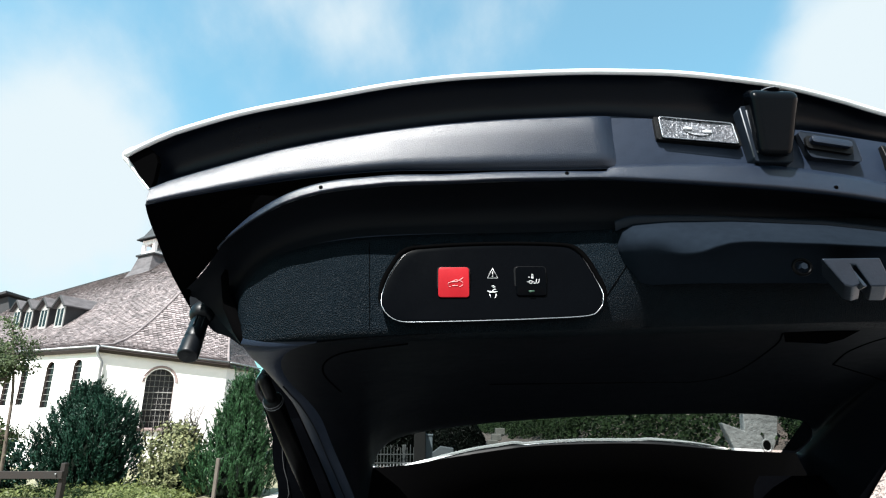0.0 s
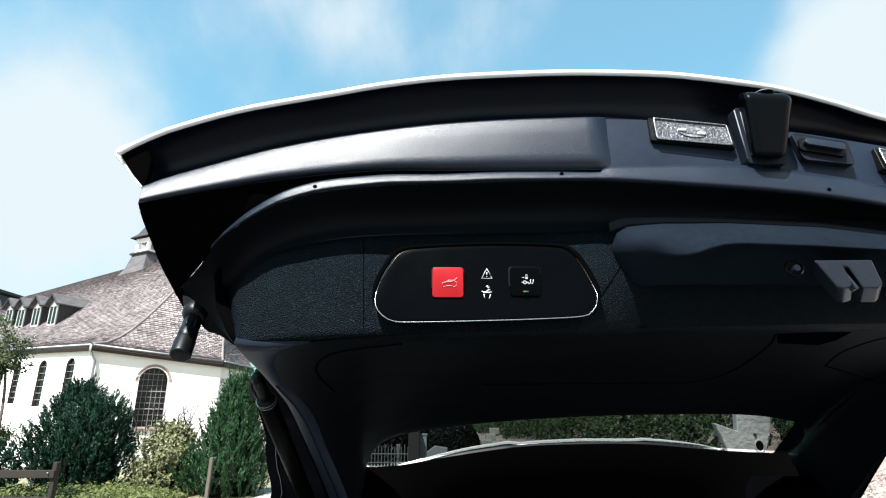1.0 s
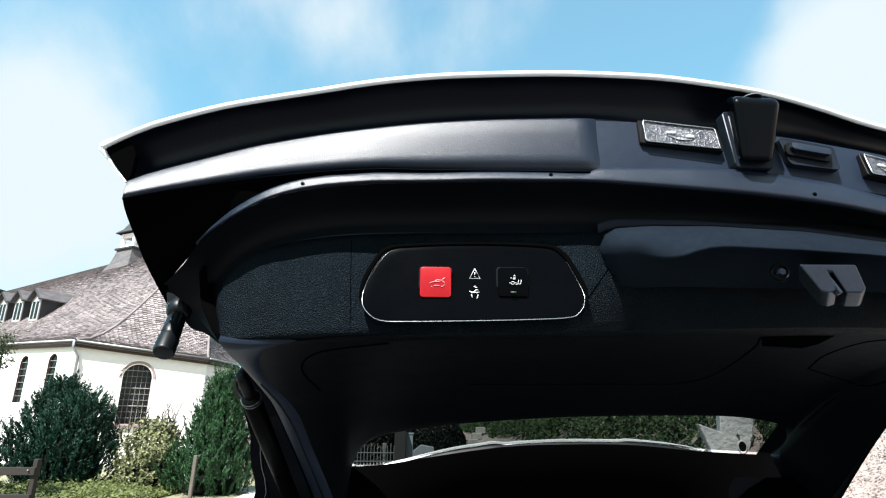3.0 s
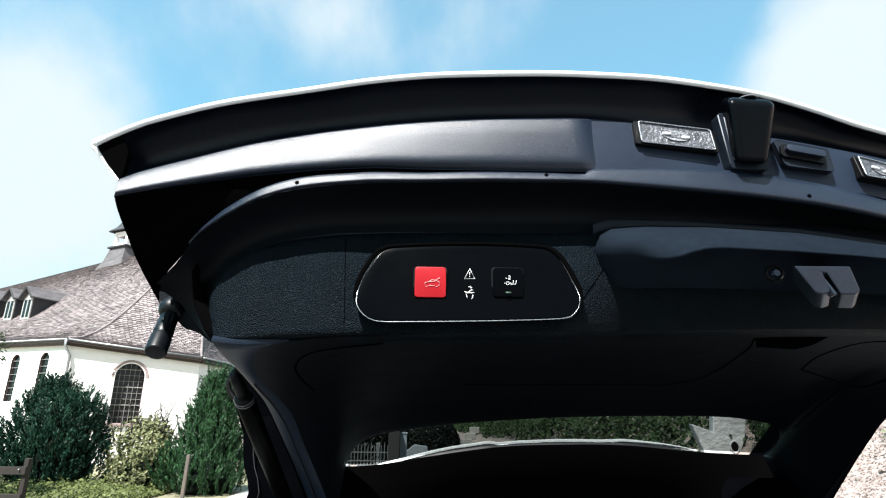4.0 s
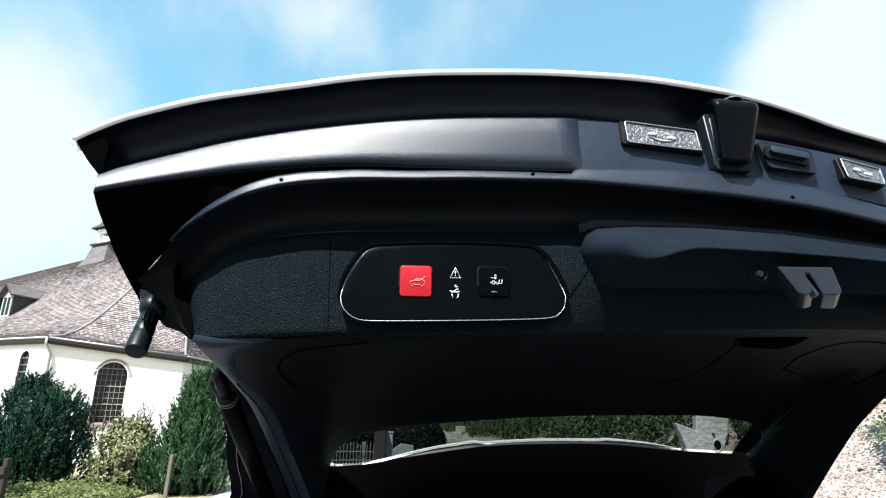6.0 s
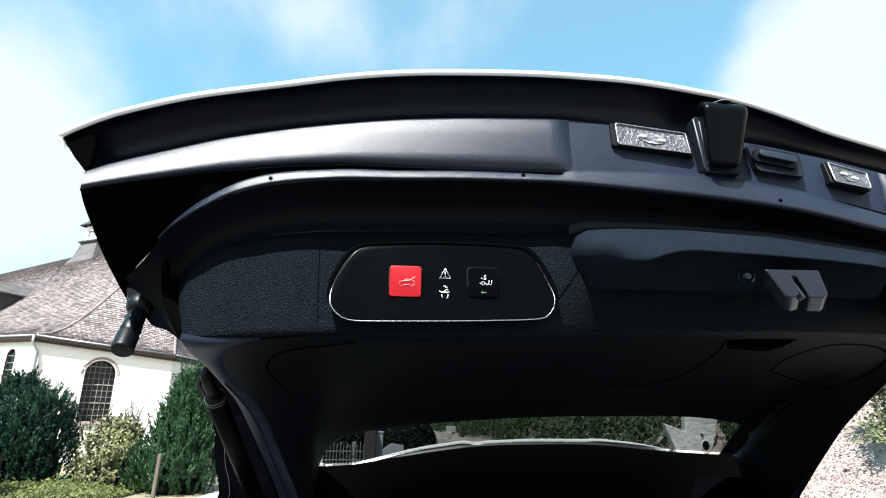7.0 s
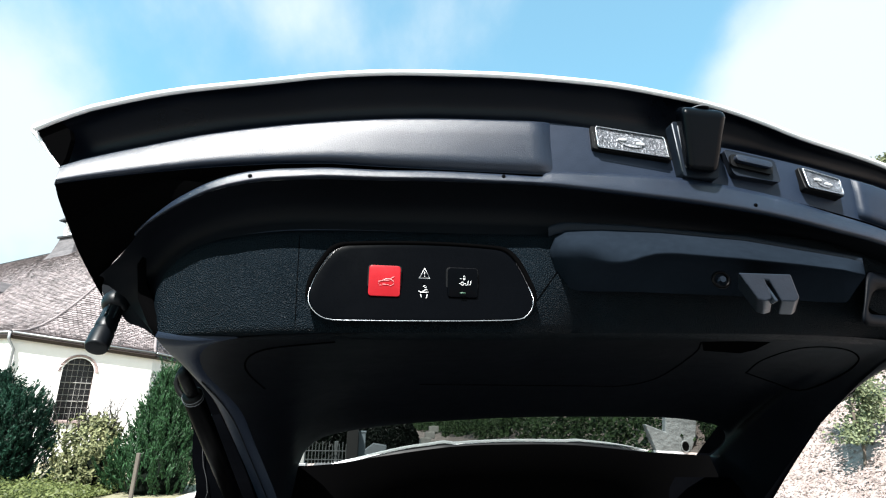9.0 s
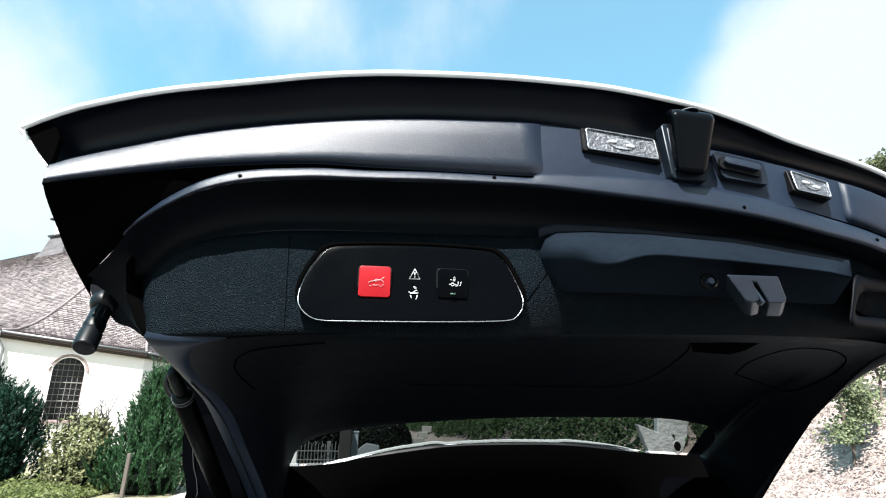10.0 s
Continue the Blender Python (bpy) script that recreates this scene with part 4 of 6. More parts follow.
def rear_camera():
    base = [p for p in K(CAM_BASE)]
    plate = part("camera_base", prism(round_outline(base, [0.004] * 4, 4), Vector((0, 0.012, 0)), 0.001, 1), RIB_DARK, tailgate, "raised black camera base plate", smooth=False)
    for pair in CAM_RIBS:
        part("base_rib", tube(K(pair), 0.0005, 6), PALE_EDGE, plate, "pale moulding edge")
    front = K(CAM_FRONT)
    bm = prism(front, Vector((0.006, 0.024, 0.0150)), 0.0068, 6)
    weighted(part("camera_housing", bm, CAMERA_BLACK, plate, "rounded gloss black rear camera housing"))
    top = front[0].lerp(front[1], 0.48) + Vector((0.003, 0.012, 0.0052))
    ring = part("camera_lens", tube([top, top + Vector((0, 0, 0.0010)), top + Vector((0, 0, 0.0012))], [0.0082, 0.0082, 0.0060], 24), CAMERA_BLACK, plate, "flat round camera lens")
    for r, z in ((0.0080, 0.0008), (0.0062, 0.0013)):
        part("lens_ring", tube([top + Vector((math.cos(q) * r, math.sin(q) * r, z)) for q in [k * math.pi / 12 for k in range(24)]], 0.0005, 5, closed=True), PALE_EDGE, ring, "thin bright lens ring")


rear_camera()


def release_pad():
    a, b, c, d = [forward(p, 1.009) for p in K(RELEASE)]
    base = part("release_switch", prism(round_outline([a, b, c, d], [0.004] * 4, 4), Vector((0, 0.010, 0)), 0.001, 2), SATIN, tailgate, "black rubber tailgate release switch", smooth=False)
    edge = round_outline([a, b, c, d], [0.004] * 4, 4)
    part("switch_edge", tube([v + Vector((0, -0.0002, 0)) for v in edge], 0.0002, 5, closed=True), RIB, base)
    p, q = [forward(p, 1.006) for p in K(RELEASE_PAD)]
    n = (b - a).cross(d - a).normalized()
    w = (q - p).normalized()
    h = w.cross(n).normalized()
    hollow = round_outline([p - w * 0.003 - h * 0.0062, q + w * 0.003 - h * 0.0062, q + w * 0.003 + h * 0.0062, p - w * 0.003 + h * 0.0062], [0.004] * 4, 4)
    part("switch_well", prism([v + Vector((0, 0.0012, 0)) for v in hollow], Vector((0, 0.003, 0))), RUBBER, base, smooth=False)
    bar = round_outline([p - h * 0.0032, q - h * 0.0032, q + h * 0.0032, p + h * 0.0032], [0.003] * 4, 4)
    part("switch_pad", prism([v + Vector((0, -0.0030, 0.0012)) for v in bar], Vector((0, 0.006, 0)), 0.0014, 3), COVER, base)


release_pad()


def pull_handle():
    quad = lambda pts, d: round_outline([aim(u, v, d + (u - 0.92) * 0.22) for u, v in pts], [0.010] * 4, 5)
    outer = [(0.9583, 0.3085), (1.1146, 0.2933), (1.087, 0.1904), (0.9235, 0.1996)]
    inner = [(0.9635, 0.272), (1.1076, 0.2676), (1.093, 0.2128), (0.9391, 0.222)]
    mid_ = [((a[0] + b[0]) / 2, (a[1] + b[1]) / 2) for a, b in zip(outer, inner)]
    rim = part("pull_handle", loft([quad(outer, 0.472), quad(outer, 0.441), quad(mid_, 0.4385), quad(inner, 0.442), quad(inner, 0.452)], closed=True, face_to=EYE_POINT), TRIM, tailgate, "recessed black pull handle")
    grip = quad(inner, 0.470)
    mid = sum(grip, Vector()) / len(grip)
    part("grip_pocket", loft([quad(inner, 0.450), grip, [mid + (p - mid) * 0.001 for p in grip]], closed=True, face_to=EYE_POINT), JOINT, rim)


pull_handle()


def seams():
    """Moulding joints and small screw holes in the trim, placed by sight lines from the camera's start."""
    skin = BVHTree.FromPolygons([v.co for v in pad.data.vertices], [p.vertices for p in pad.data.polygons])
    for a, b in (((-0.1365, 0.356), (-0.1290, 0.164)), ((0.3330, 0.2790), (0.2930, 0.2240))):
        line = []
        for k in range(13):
            way = aim(a[0] + (b[0] - a[0]) * k / 12, a[1] + (b[1] - a[1]) * k / 12, 1.0) - EYE_POINT
            hit = skin.ray_cast(EYE_POINT, way.normalized())[0]
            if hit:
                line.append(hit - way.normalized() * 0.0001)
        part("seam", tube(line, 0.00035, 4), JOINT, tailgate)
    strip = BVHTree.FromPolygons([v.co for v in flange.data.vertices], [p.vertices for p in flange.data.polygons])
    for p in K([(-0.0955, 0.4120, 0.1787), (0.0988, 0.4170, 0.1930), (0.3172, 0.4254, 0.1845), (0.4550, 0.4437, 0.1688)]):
        p = strip.ray_cast(EYE_POINT, (p - EYE_POINT).normalized())[0] or p
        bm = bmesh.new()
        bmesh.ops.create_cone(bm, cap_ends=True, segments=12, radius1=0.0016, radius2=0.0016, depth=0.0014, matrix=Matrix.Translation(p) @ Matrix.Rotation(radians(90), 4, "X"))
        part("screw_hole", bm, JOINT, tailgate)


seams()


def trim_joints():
    """Cover joints, cast along the camera's sight lines onto the trim shell."""
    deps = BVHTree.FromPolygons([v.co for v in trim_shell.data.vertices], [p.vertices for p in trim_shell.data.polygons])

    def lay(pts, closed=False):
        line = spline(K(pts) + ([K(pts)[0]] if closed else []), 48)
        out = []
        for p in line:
            hit = deps.ray_cast(EYE_POINT, (p - EYE_POINT).normalized())
            out.append((hit[0] + (EYE_POINT - hit[0]).normalized() * 0.0004) if hit[0] else p)
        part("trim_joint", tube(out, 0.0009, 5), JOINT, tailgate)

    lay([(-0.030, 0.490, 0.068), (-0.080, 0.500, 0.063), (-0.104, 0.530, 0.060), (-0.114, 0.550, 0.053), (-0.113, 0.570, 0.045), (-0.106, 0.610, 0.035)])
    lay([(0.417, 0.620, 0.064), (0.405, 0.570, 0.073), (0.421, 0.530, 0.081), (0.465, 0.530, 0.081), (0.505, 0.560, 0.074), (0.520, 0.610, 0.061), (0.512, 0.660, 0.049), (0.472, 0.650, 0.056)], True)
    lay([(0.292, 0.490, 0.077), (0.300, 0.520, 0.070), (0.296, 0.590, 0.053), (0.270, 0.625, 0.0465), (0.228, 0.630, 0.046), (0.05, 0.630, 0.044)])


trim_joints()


def slot_shade():
    """A flat near-black face for the shade in the slot below the latch, cast along the camera's sight lines onto the
    shell.
    """
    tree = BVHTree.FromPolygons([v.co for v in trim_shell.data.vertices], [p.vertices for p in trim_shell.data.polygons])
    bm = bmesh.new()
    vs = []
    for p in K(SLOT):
        hit = tree.ray_cast(EYE_POINT, (p - EYE_POINT).normalized())[0] or p
        vs.append(hit + (EYE_POINT - hit).normalized() * 0.0006)
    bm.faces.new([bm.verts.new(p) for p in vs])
    part("slot_shade", bm, JOINT, tailgate, smooth=False)


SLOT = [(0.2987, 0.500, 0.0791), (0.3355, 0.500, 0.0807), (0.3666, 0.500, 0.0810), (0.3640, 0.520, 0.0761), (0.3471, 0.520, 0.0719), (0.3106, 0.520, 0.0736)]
slot_shade()


def bump_stop():
    top, tip = K([(-0.2215, 0.520, 0.0975), (-0.2181, 0.492, 0.0569)])
    d = (tip - top).normalized()
    ln = (tip - top).length
    sock = part("buffer_socket", tube([top - d * 0.012, top - d * 0.006, top - d * 0.001, top + d * 0.003, top + d * 0.006], [0.009, 0.0115, 0.0118, 0.0105, 0.008], 18), BUFFER, tailgate, "black rubber buffer on the tailgate edge")
    prof = [(0.06, 0.0070), (0.10, 0.0078), (0.12, 0.0070), (0.40, 0.0072), (0.42, 0.0082), (0.55, 0.0084), (0.57, 0.0074), (0.64, 0.0076), (0.66, 0.0088), (0.95, 0.0089), (0.985, 0.0084), (1.00, 0.0074), (0.99, 0.0048), (0.96, 0.0044)]
    weighted(part("buffer", tube([top + d * ln * k for k, r in prof], [r for k, r in prof], 20), BUFFER, sock))
    side = d.cross(Vector((0, 1, 0))).normalized()
    face = side.cross(d).normalized()
    for q in (0.2, 1.3, 2.4, 3.5, 4.6, 5.7):
        r = side * math.cos(q) + face * math.sin(q)
        part("buffer_rib", tube([top + d * ln * k + r * 0.0064 for k in (0.10, 0.12, 0.30, 0.46, 0.49)], [0.0006, 0.0016, 0.0016, 0.0016, 0.0006], 6), BUFFER, sock)


bump_stop()

# ---- the car under it ----


def car_body():
    car = empty("car", "white car with its tailgate raised, standing on the asphalt", "car")
    cx = 0.265
    # outline of the body sides, from the rear opening forward
    def ring(y, half, low, belt, top, tuck):
        pts = []
        for s in (-1, 1):
            side = [(half * 0.94, low), (half, low + 0.16), (half, belt - 0.08), (half - 0.02, belt), (half - tuck, top - 0.06), (half - tuck - 0.10, top - 0.012)]
            pts.append([Vector((cx + s * w, y, z)) for w, z in side])
        mid = [Vector((cx + k * (half - tuck - 0.10), y, top + 0.012 * (1 - k * k))) for k in (-0.6, -0.2, 0.2, 0.6)]
        return pts[0] + mid + pts[1][::-1]
    rows = [ring(1.40, 0.80, 0.32, 1.05, 1.49, 0.24), ring(1.75, 0.86, 0.28, 1.03, 1.50, 0.24), ring(2.4, 0.91, 0.25, 1.0, 1.49, 0.23), ring(3.2, 0.92, 0.25, 0.98, 1.44, 0.22),
            ring(3.9, 0.91, 0.25, 0.97, 1.30, 0.20), ring(4.4, 0.90, 0.25, 0.97, 1.06, 0.15), ring(5.1, 0.86, 0.28, 0.86, 0.94, 0.12), ring(5.45, 0.72, 0.35, 0.70, 0.76, 0.10)]
    bm = loft(rows)
    bmesh.ops.recalc_face_normals(bm, faces=bm.faces)
    thick(part("body", bm, WHITE_PAINT, car, "white painted body shell"), 0.02)
    # rear quarters round the opening
    for s, nm in ((-1, "rear_quarter"), (0.84, "rear_quarter")):
        a = spline([Vector((cx + s * 0.80, 0.98, 0.35)), Vector((cx + s * 0.80, 0.95, 0.80)), Vector((cx + s * 0.66, 1.0, 1.24)), Vector((cx + s * 0.55, 1.22, 1.44)), Vector((cx + s * 0.48, 1.32, 1.49))], 24)
        b = spline([Vector((cx + s * 0.80, 1.40, 0.32)), Vector((cx + s * 0.80, 1.40, 0.8)), Vector((cx + s * 0.78, 1.40, 1.05)), Vector((cx + s * 0.58, 1.40, 1.42)), Vector((cx + s * 0.5, 1.40, 1.485))], 24)
        thick(part(nm, loft(between(a, b, (0, 0.3, 0.6, 1), (s * 0.015, 0, 0)), face_to=Vector((cx + s * 5, 0, 1))), WHITE_PAINT, car), 0.012)
        inner = [p + Vector((-s * 0.05, 0.06, 0)) for p in a]
        part("opening_seal", tube([p + Vector((-s * 0.018, -0.006, 0)) for p in a], 0.011, 10), RUBBER, car, "black rubber door seal")
        if s < 0:
            part("pillar_trim", loft(between(inner, [p + Vector((-s * 0.02, 0.5, 0)) for p in a], (0, 0.5, 1)), face_to=Vector((cx, 0.5, 1.2))), DARK_CLOTH, car)
        cap = spline([Vector((cx + s * w, y, EYE + z)) for w, y, z in (() if s > 0 else ((0.52, 1.14, 0.02), (0.553, 1.05, 0.008), (0.556, 1.03, -0.012), (0.552, 1.02, -0.042))) + (((0.50, 1.0, -0.074), (0.47, 0.98, -0.106), (0.46, 0.95, -0.22), (0.46, 0.94, -0.42)) if s > 0 else ((0.540, 1.0, -0.074), (0.527, 0.98, -0.106), (0.56, 0.95, -0.22), (0.66, 0.94, -0.42)))], 26)
        part("pillar_cap", loft(between(cap, [p + Vector((-s * 0.14, 0.10, -0.01)) for p in cap], (0, 0.08, 0.5, 1), (0, -0.012, 0)), face_to=EYE_POINT), PILLAR, car, "black pillar end beside the opening")
        if s < 0:
            # a thin tube in a lighter black draws the pillar's highlight line
            part("pillar_highlight", tube([p + Vector((0.018, -0.006, 0)) for p in cap[6:]], 0.0008, 5), RUBBER, car)
        tl = [Vector((cx + s * 0.80, 0.955, 0.86)), Vector((cx + s * 0.775, 0.965, 1.00)), Vector((cx + s * 0.735, 1.00, 1.09)), Vector((cx + s * 0.70, 1.03, 1.16))]
        part("tail_light", tube(spline(tl, 10), [0.02, 0.04, 0.05, 0.055, 0.055, 0.055, 0.05, 0.045, 0.04, 0.015], 10), BLACK_STEEL, car, "smoked tail light")
    # roof end, header lining, floor and seats' back
    part("roof_header", box((1.06, 0.10, 0.05), (cx, 1.36, 1.43), bevel=0.015), DARK_CLOTH, car)
    part("headliner", box((1.02, 1.9, 0.02), (cx, 2.35, 1.42), bevel=0.008), DARK_CLOTH, car)
    part("load_floor", box((1.10, 1.0, 0.04), (cx, 1.55, 0.66), bevel=0.01), DARK_CLOTH, car)
    part("seat_back", box((1.20, 0.16, 0.75), (cx, 2.05, 1.02), bevel=0.05), DARK_CLOTH, car)
    part("bumper", box((1.62, 0.24, 0.34), (cx, 1.0, 0.50), bevel=0.07, seg=4), WHITE_PAINT, car, "white rear bumper")
    part("load_sill", box((1.10, 0.22, 0.05), (cx, 1.03, 0.69), bevel=0.015), MATT, car)
    for s in (-1, 1):
        for y in (1.72, 4.55):
            c = Vector((cx + s * 0.82, y, 0.34))
            prof = [(0.22, 0.10), (0.30, 0.115), (0.335, 0.10), (0.345, 0.05), (0.345, -0.05), (0.335, -0.10), (0.30, -0.115), (0.22, -0.10)]
            rings = [[c + Vector((w, math.cos(q) * r, math.sin(q) * r)) for r, w in prof] for q in [2 * math.pi * k / 32 for k in range(33)]]
            wheel = part("wheel", loft(rings), RUBBER, car, "black tyre on alloy wheel")
            rim_ = tube([c + Vector((-0.09 * s, 0, 0)), c + Vector((0.06 * s, 0, 0)), c + Vector((0.07 * s, 0, 0))], [0.225, 0.225, 0.05], 28)
            part("rim", rim_, STEEL, wheel)
    # side windows, dark
    for s in (-1, 1):
        o = [Vector((cx + s * w, y, z)) for w, y, z in ((0.905, 1.75, 1.06), (0.925, 3.8, 1.03), (0.735, 3.35, 1.46), (0.70, 1.85, 1.50))]
        part("side_window", prism(round_outline(o, [0.06] * 4, 5), Vector((s * 0.006, 0, 0))), WINDOW_DARK, car, "dark side window", smooth=False)
    return car


car = car_body()
# flat black fill for the rear pillar, outlined to fit the camera's view
PILLAR_FILL = K([(-0.380, 1.22, 0.120), (-0.334, 1.22, 0.074), (-0.296, 1.22, 0.040), (-0.256, 1.22, -0.026), (-0.225, 1.22, -0.080), (-0.182, 1.22, -0.152), (-0.309, 1.22, -0.152), (-0.335, 1.22, -0.048), (-0.354, 1.22, 0.0), (-0.374, 1.22, 0.050), (-0.384, 1.22, 0.095)])
EDGE_R = spline(K([(0.985, 1.14, 0.094), (0.9537, 1.14, 0.0686), (0.9243, 1.14, 0.0293), (0.8616, 1.14, -0.0377), (0.8158, 1.14, -0.0892), (0.7786, 1.14, -0.1328), (0.7151, 1.14, -0.2027)]), 24)
part("pillar_flange", loft(between([p + Vector((-0.20, 0.03, 0)) for p in EDGE_R], EDGE_R, (0, 0.5, 0.94, 1.0), (0, -0.006, 0)) + [shift(EDGE_R, (0.004, 0.03, 0))], face_to=EYE_POINT), PILLAR, car)
part("pillar_fill", prism(round_outline(PILLAR_FILL, [0.01] * len(PILLAR_FILL), 3), Vector((0.01, 0.03, 0))), PILLAR, car, smooth=False)


def strut(name, a, b, r):
    root = empty(name, "black powered tailgate strut", "tailgate strut")
    d = (b - a).normalized()
    part("tube", tube([a + d * 0.03, a + d * 0.032, a.lerp(b, 0.6), a.lerp(b, 0.602), b], [r * 0.7, r, r, r * 0.8, r * 0.8], 18), BLACK_STEEL, root)
    part("ball_joint", tube([a - d * 0.02, a - d * 0.012, a + d * 0.012, a + d * 0.032], [r * 0.4, r * 0.62, r * 0.62, r * 0.5], 14), RUBBER, root)
    part("collar", tube([a + d * 0.024, a + d * 0.027, a + d * 0.033, a + d * 0.036], [r * 0.85, r * 1.0, r * 1.0, r * 0.85], 18), RUBBER, root)
    for k in (0.0275, 0.0325):
        part("collar_ring", tube([a + d * k, a + d * (k + 0.0008)], r * 1.03, 18), PALE_EDGE, root, "thin bright metal ring")
    return root


strut_l = strut("tailgate_strut", Vector((-0.2115, 0.705, EYE + 0.046)), Vector((-0.188, 1.165, EYE - 0.236)), 0.0118)
loop = K([(-0.208, 0.735, 0.072), (-0.221, 0.735, 0.068), (-0.229, 0.735, 0.061), (-0.2325, 0.735, 0.048), (-0.228, 0.735, 0.036), (-0.217, 0.735, 0.028), (-0.208, 0.735, 0.030)])
tagged(mesh_object("cable_loop", tube(spline(loop, 24), 0.0034, 8), RUBBER, None), "black rubber cable sleeve beside the strut", "cable")

# ---- ground ----


def hill(x, y):
    """Height of the ground: level by the road, a steep slope beyond its edge."""
    foot = 5.6 + 0.25 * math.sin(y * 0.35)
    up = max(0.0, x - foot)
    h = 0.56 * up * min(1.0, 0.55 + up * 0.12)
    if up > 75:
        h = 0.56 * 75 + (up - 75) * 0.1
    h *= 1 / (1 + math.exp((-y - 25) / 6))
    if up > 0.2:
        h += 0.10 * noise.noise((x * 0.8, y * 0.8, 0)) + 0.05 * noise.noise((x * 2.3, y * 2.3, 3))
    back = max(0.0, y - 150)
    return h + back * 0.02


def ground_sheet():
    xs = sorted({round(v, 2) for v in [-1500, -900, -500, -300, -200, -140, -100, -70, -50, -40, -30] + [-24 + i * 2 for i in range(14)] + [4 + i * 0.5 for i in range(36)]
                 + [22 + i * 2 for i in range(12)] + [46 + i * 5 for i in range(14)] + [120, 150, 200, 300, 500, 900, 1500]})
    ys = sorted({round(v, 2) for v in [-1500, -700, -300, -150, -80, -40, -25, -15, -10, -5] + [i * 0.6 for i in range(60)] + [36 + i * 3 for i in range(30)] + [130 + i * 12 for i in range(12)] + [300, 400, 600, 900, 1500]})
    bm = bmesh.new()
    grid = [[bm.verts.new((x, y, hill(x, y))) for x in xs] for y in ys]
    for a, b in zip(grid, grid[1:]):
        for i in range(len(xs) - 1):
            bm.faces.new((a[i], a[i + 1], b[i + 1], b[i]))
    g = mesh_object("ground", bm, SOIL)
    tagged(g, "dry stony soil rising into a steep slope", "ground", kind="structure")


ground_sheet()
road = mesh_object("road", box((7.4, 220, 0.05), (1.2, 85, 0.0), bevel=0.01), ASPHALT, None, False)
tagged(road, "grey asphalt lane beside the slope", "road", kind="structure")
lawn = mesh_object("pavement", box((30, 60, 0.04), (-18.2, 18, 0.0), bevel=0.01), material("garden_soil", (0.17, 0.16, 0.10), 0.95, vary=0.5, scale=0.8, bump=0.03, bump_scale=9), None, False)
tagged(lawn, "garden ground round the church", "ground", kind="structure")
tagged(mesh_object("pavement", box((1.3, 3.0, 0.02), (-3.65, 15.6, 0.035), bevel=0.004), material("pale_gravel", (0.55, 0.52, 0.48), 0.95, vary=0.3, scale=2, bump=0.02, bump_scale=30), None, False), "pale gravel path by the conifer", "path", kind="structure")


# ---- leaves ----


def leaf_mesh(name, centres, normals, size, mat, aspect=1.8, fold=0.25, seed=1, axis=None):
    """Many small pointed leaves in one mesh; centres and normals as arrays, size one number or an array."""
    rng = np.random.default_rng(seed)
    n = len(centres)
    c = np.asarray(centres, float)
    nr = np.asarray(normals, float) + rng.normal(0, 0.45, (n, 3))
    nr /= np.linalg.norm(nr, axis=1)[:, None] + 1e-9
    r = rng.normal(0, 1, (n, 3))
    u = np.cross(nr, r) if axis is None else axis + 0.4 * r
    u /= np.linalg.norm(u, axis=1)[:, None] + 1e-9
    v = np.cross(nr, u)
    v /= np.linalg.norm(v, axis=1)[:, None] + 1e-9
    s = (np.asarray(size) * rng.uniform(0.6, 1.3, n))[:, None]
    a, b = c - u * s * aspect / 2, c + u * s * aspect / 2
    l, q = c - v * s / 2 + nr * s * fold, c + v * s / 2 + nr * s * fold
    verts = np.stack([a, l, b, q], 1).reshape(-1, 3)
    faces = [(4 * i, 4 * i + 1, 4 * i + 2, 4 * i + 3) for i in range(n)]
    me = bpy.data.meshes.new(name)
    me.from_pydata(verts.tolist(), [], faces)
    me.materials.append(mat)
    return new(name, me)


def shell_points(n, rx, ry, h, power, seed, lumps=9, rough=0.22):
    """Points in the outer shell of a bush of uneven outline: base at z = 0."""
    rng = np.random.default_rng(seed)
    th, z = rng.uniform(0, 2 * np.pi, n), rng.uniform(0, 1, n) ** 0.9
    prof = power(z)
    bumps = np.zeros(n)
    for k in range(lumps):
        t0, z0 = rng.uniform(0, 2 * np.pi), rng.uniform(0, 1)
        d = (np.angle(np.exp(1j * (th - t0))) / 0.55) ** 2 + ((z - z0) / 0.22) ** 2
        bumps += rng.uniform(-0.6, 1.0) * np.exp(-d)
    depth = 1 - np.abs(rng.normal(0, 0.18, n))
    r = prof * (1 + rough * bumps) * depth
    p = np.stack([np.cos(th) * r * rx, np.sin(th) * r * ry, z * h * (1 + 0.06 * bumps)], 1)
    nrm = np.stack([np.cos(th), np.sin(th), 0.2 + z * 0.8], 1)
    return p, nrm


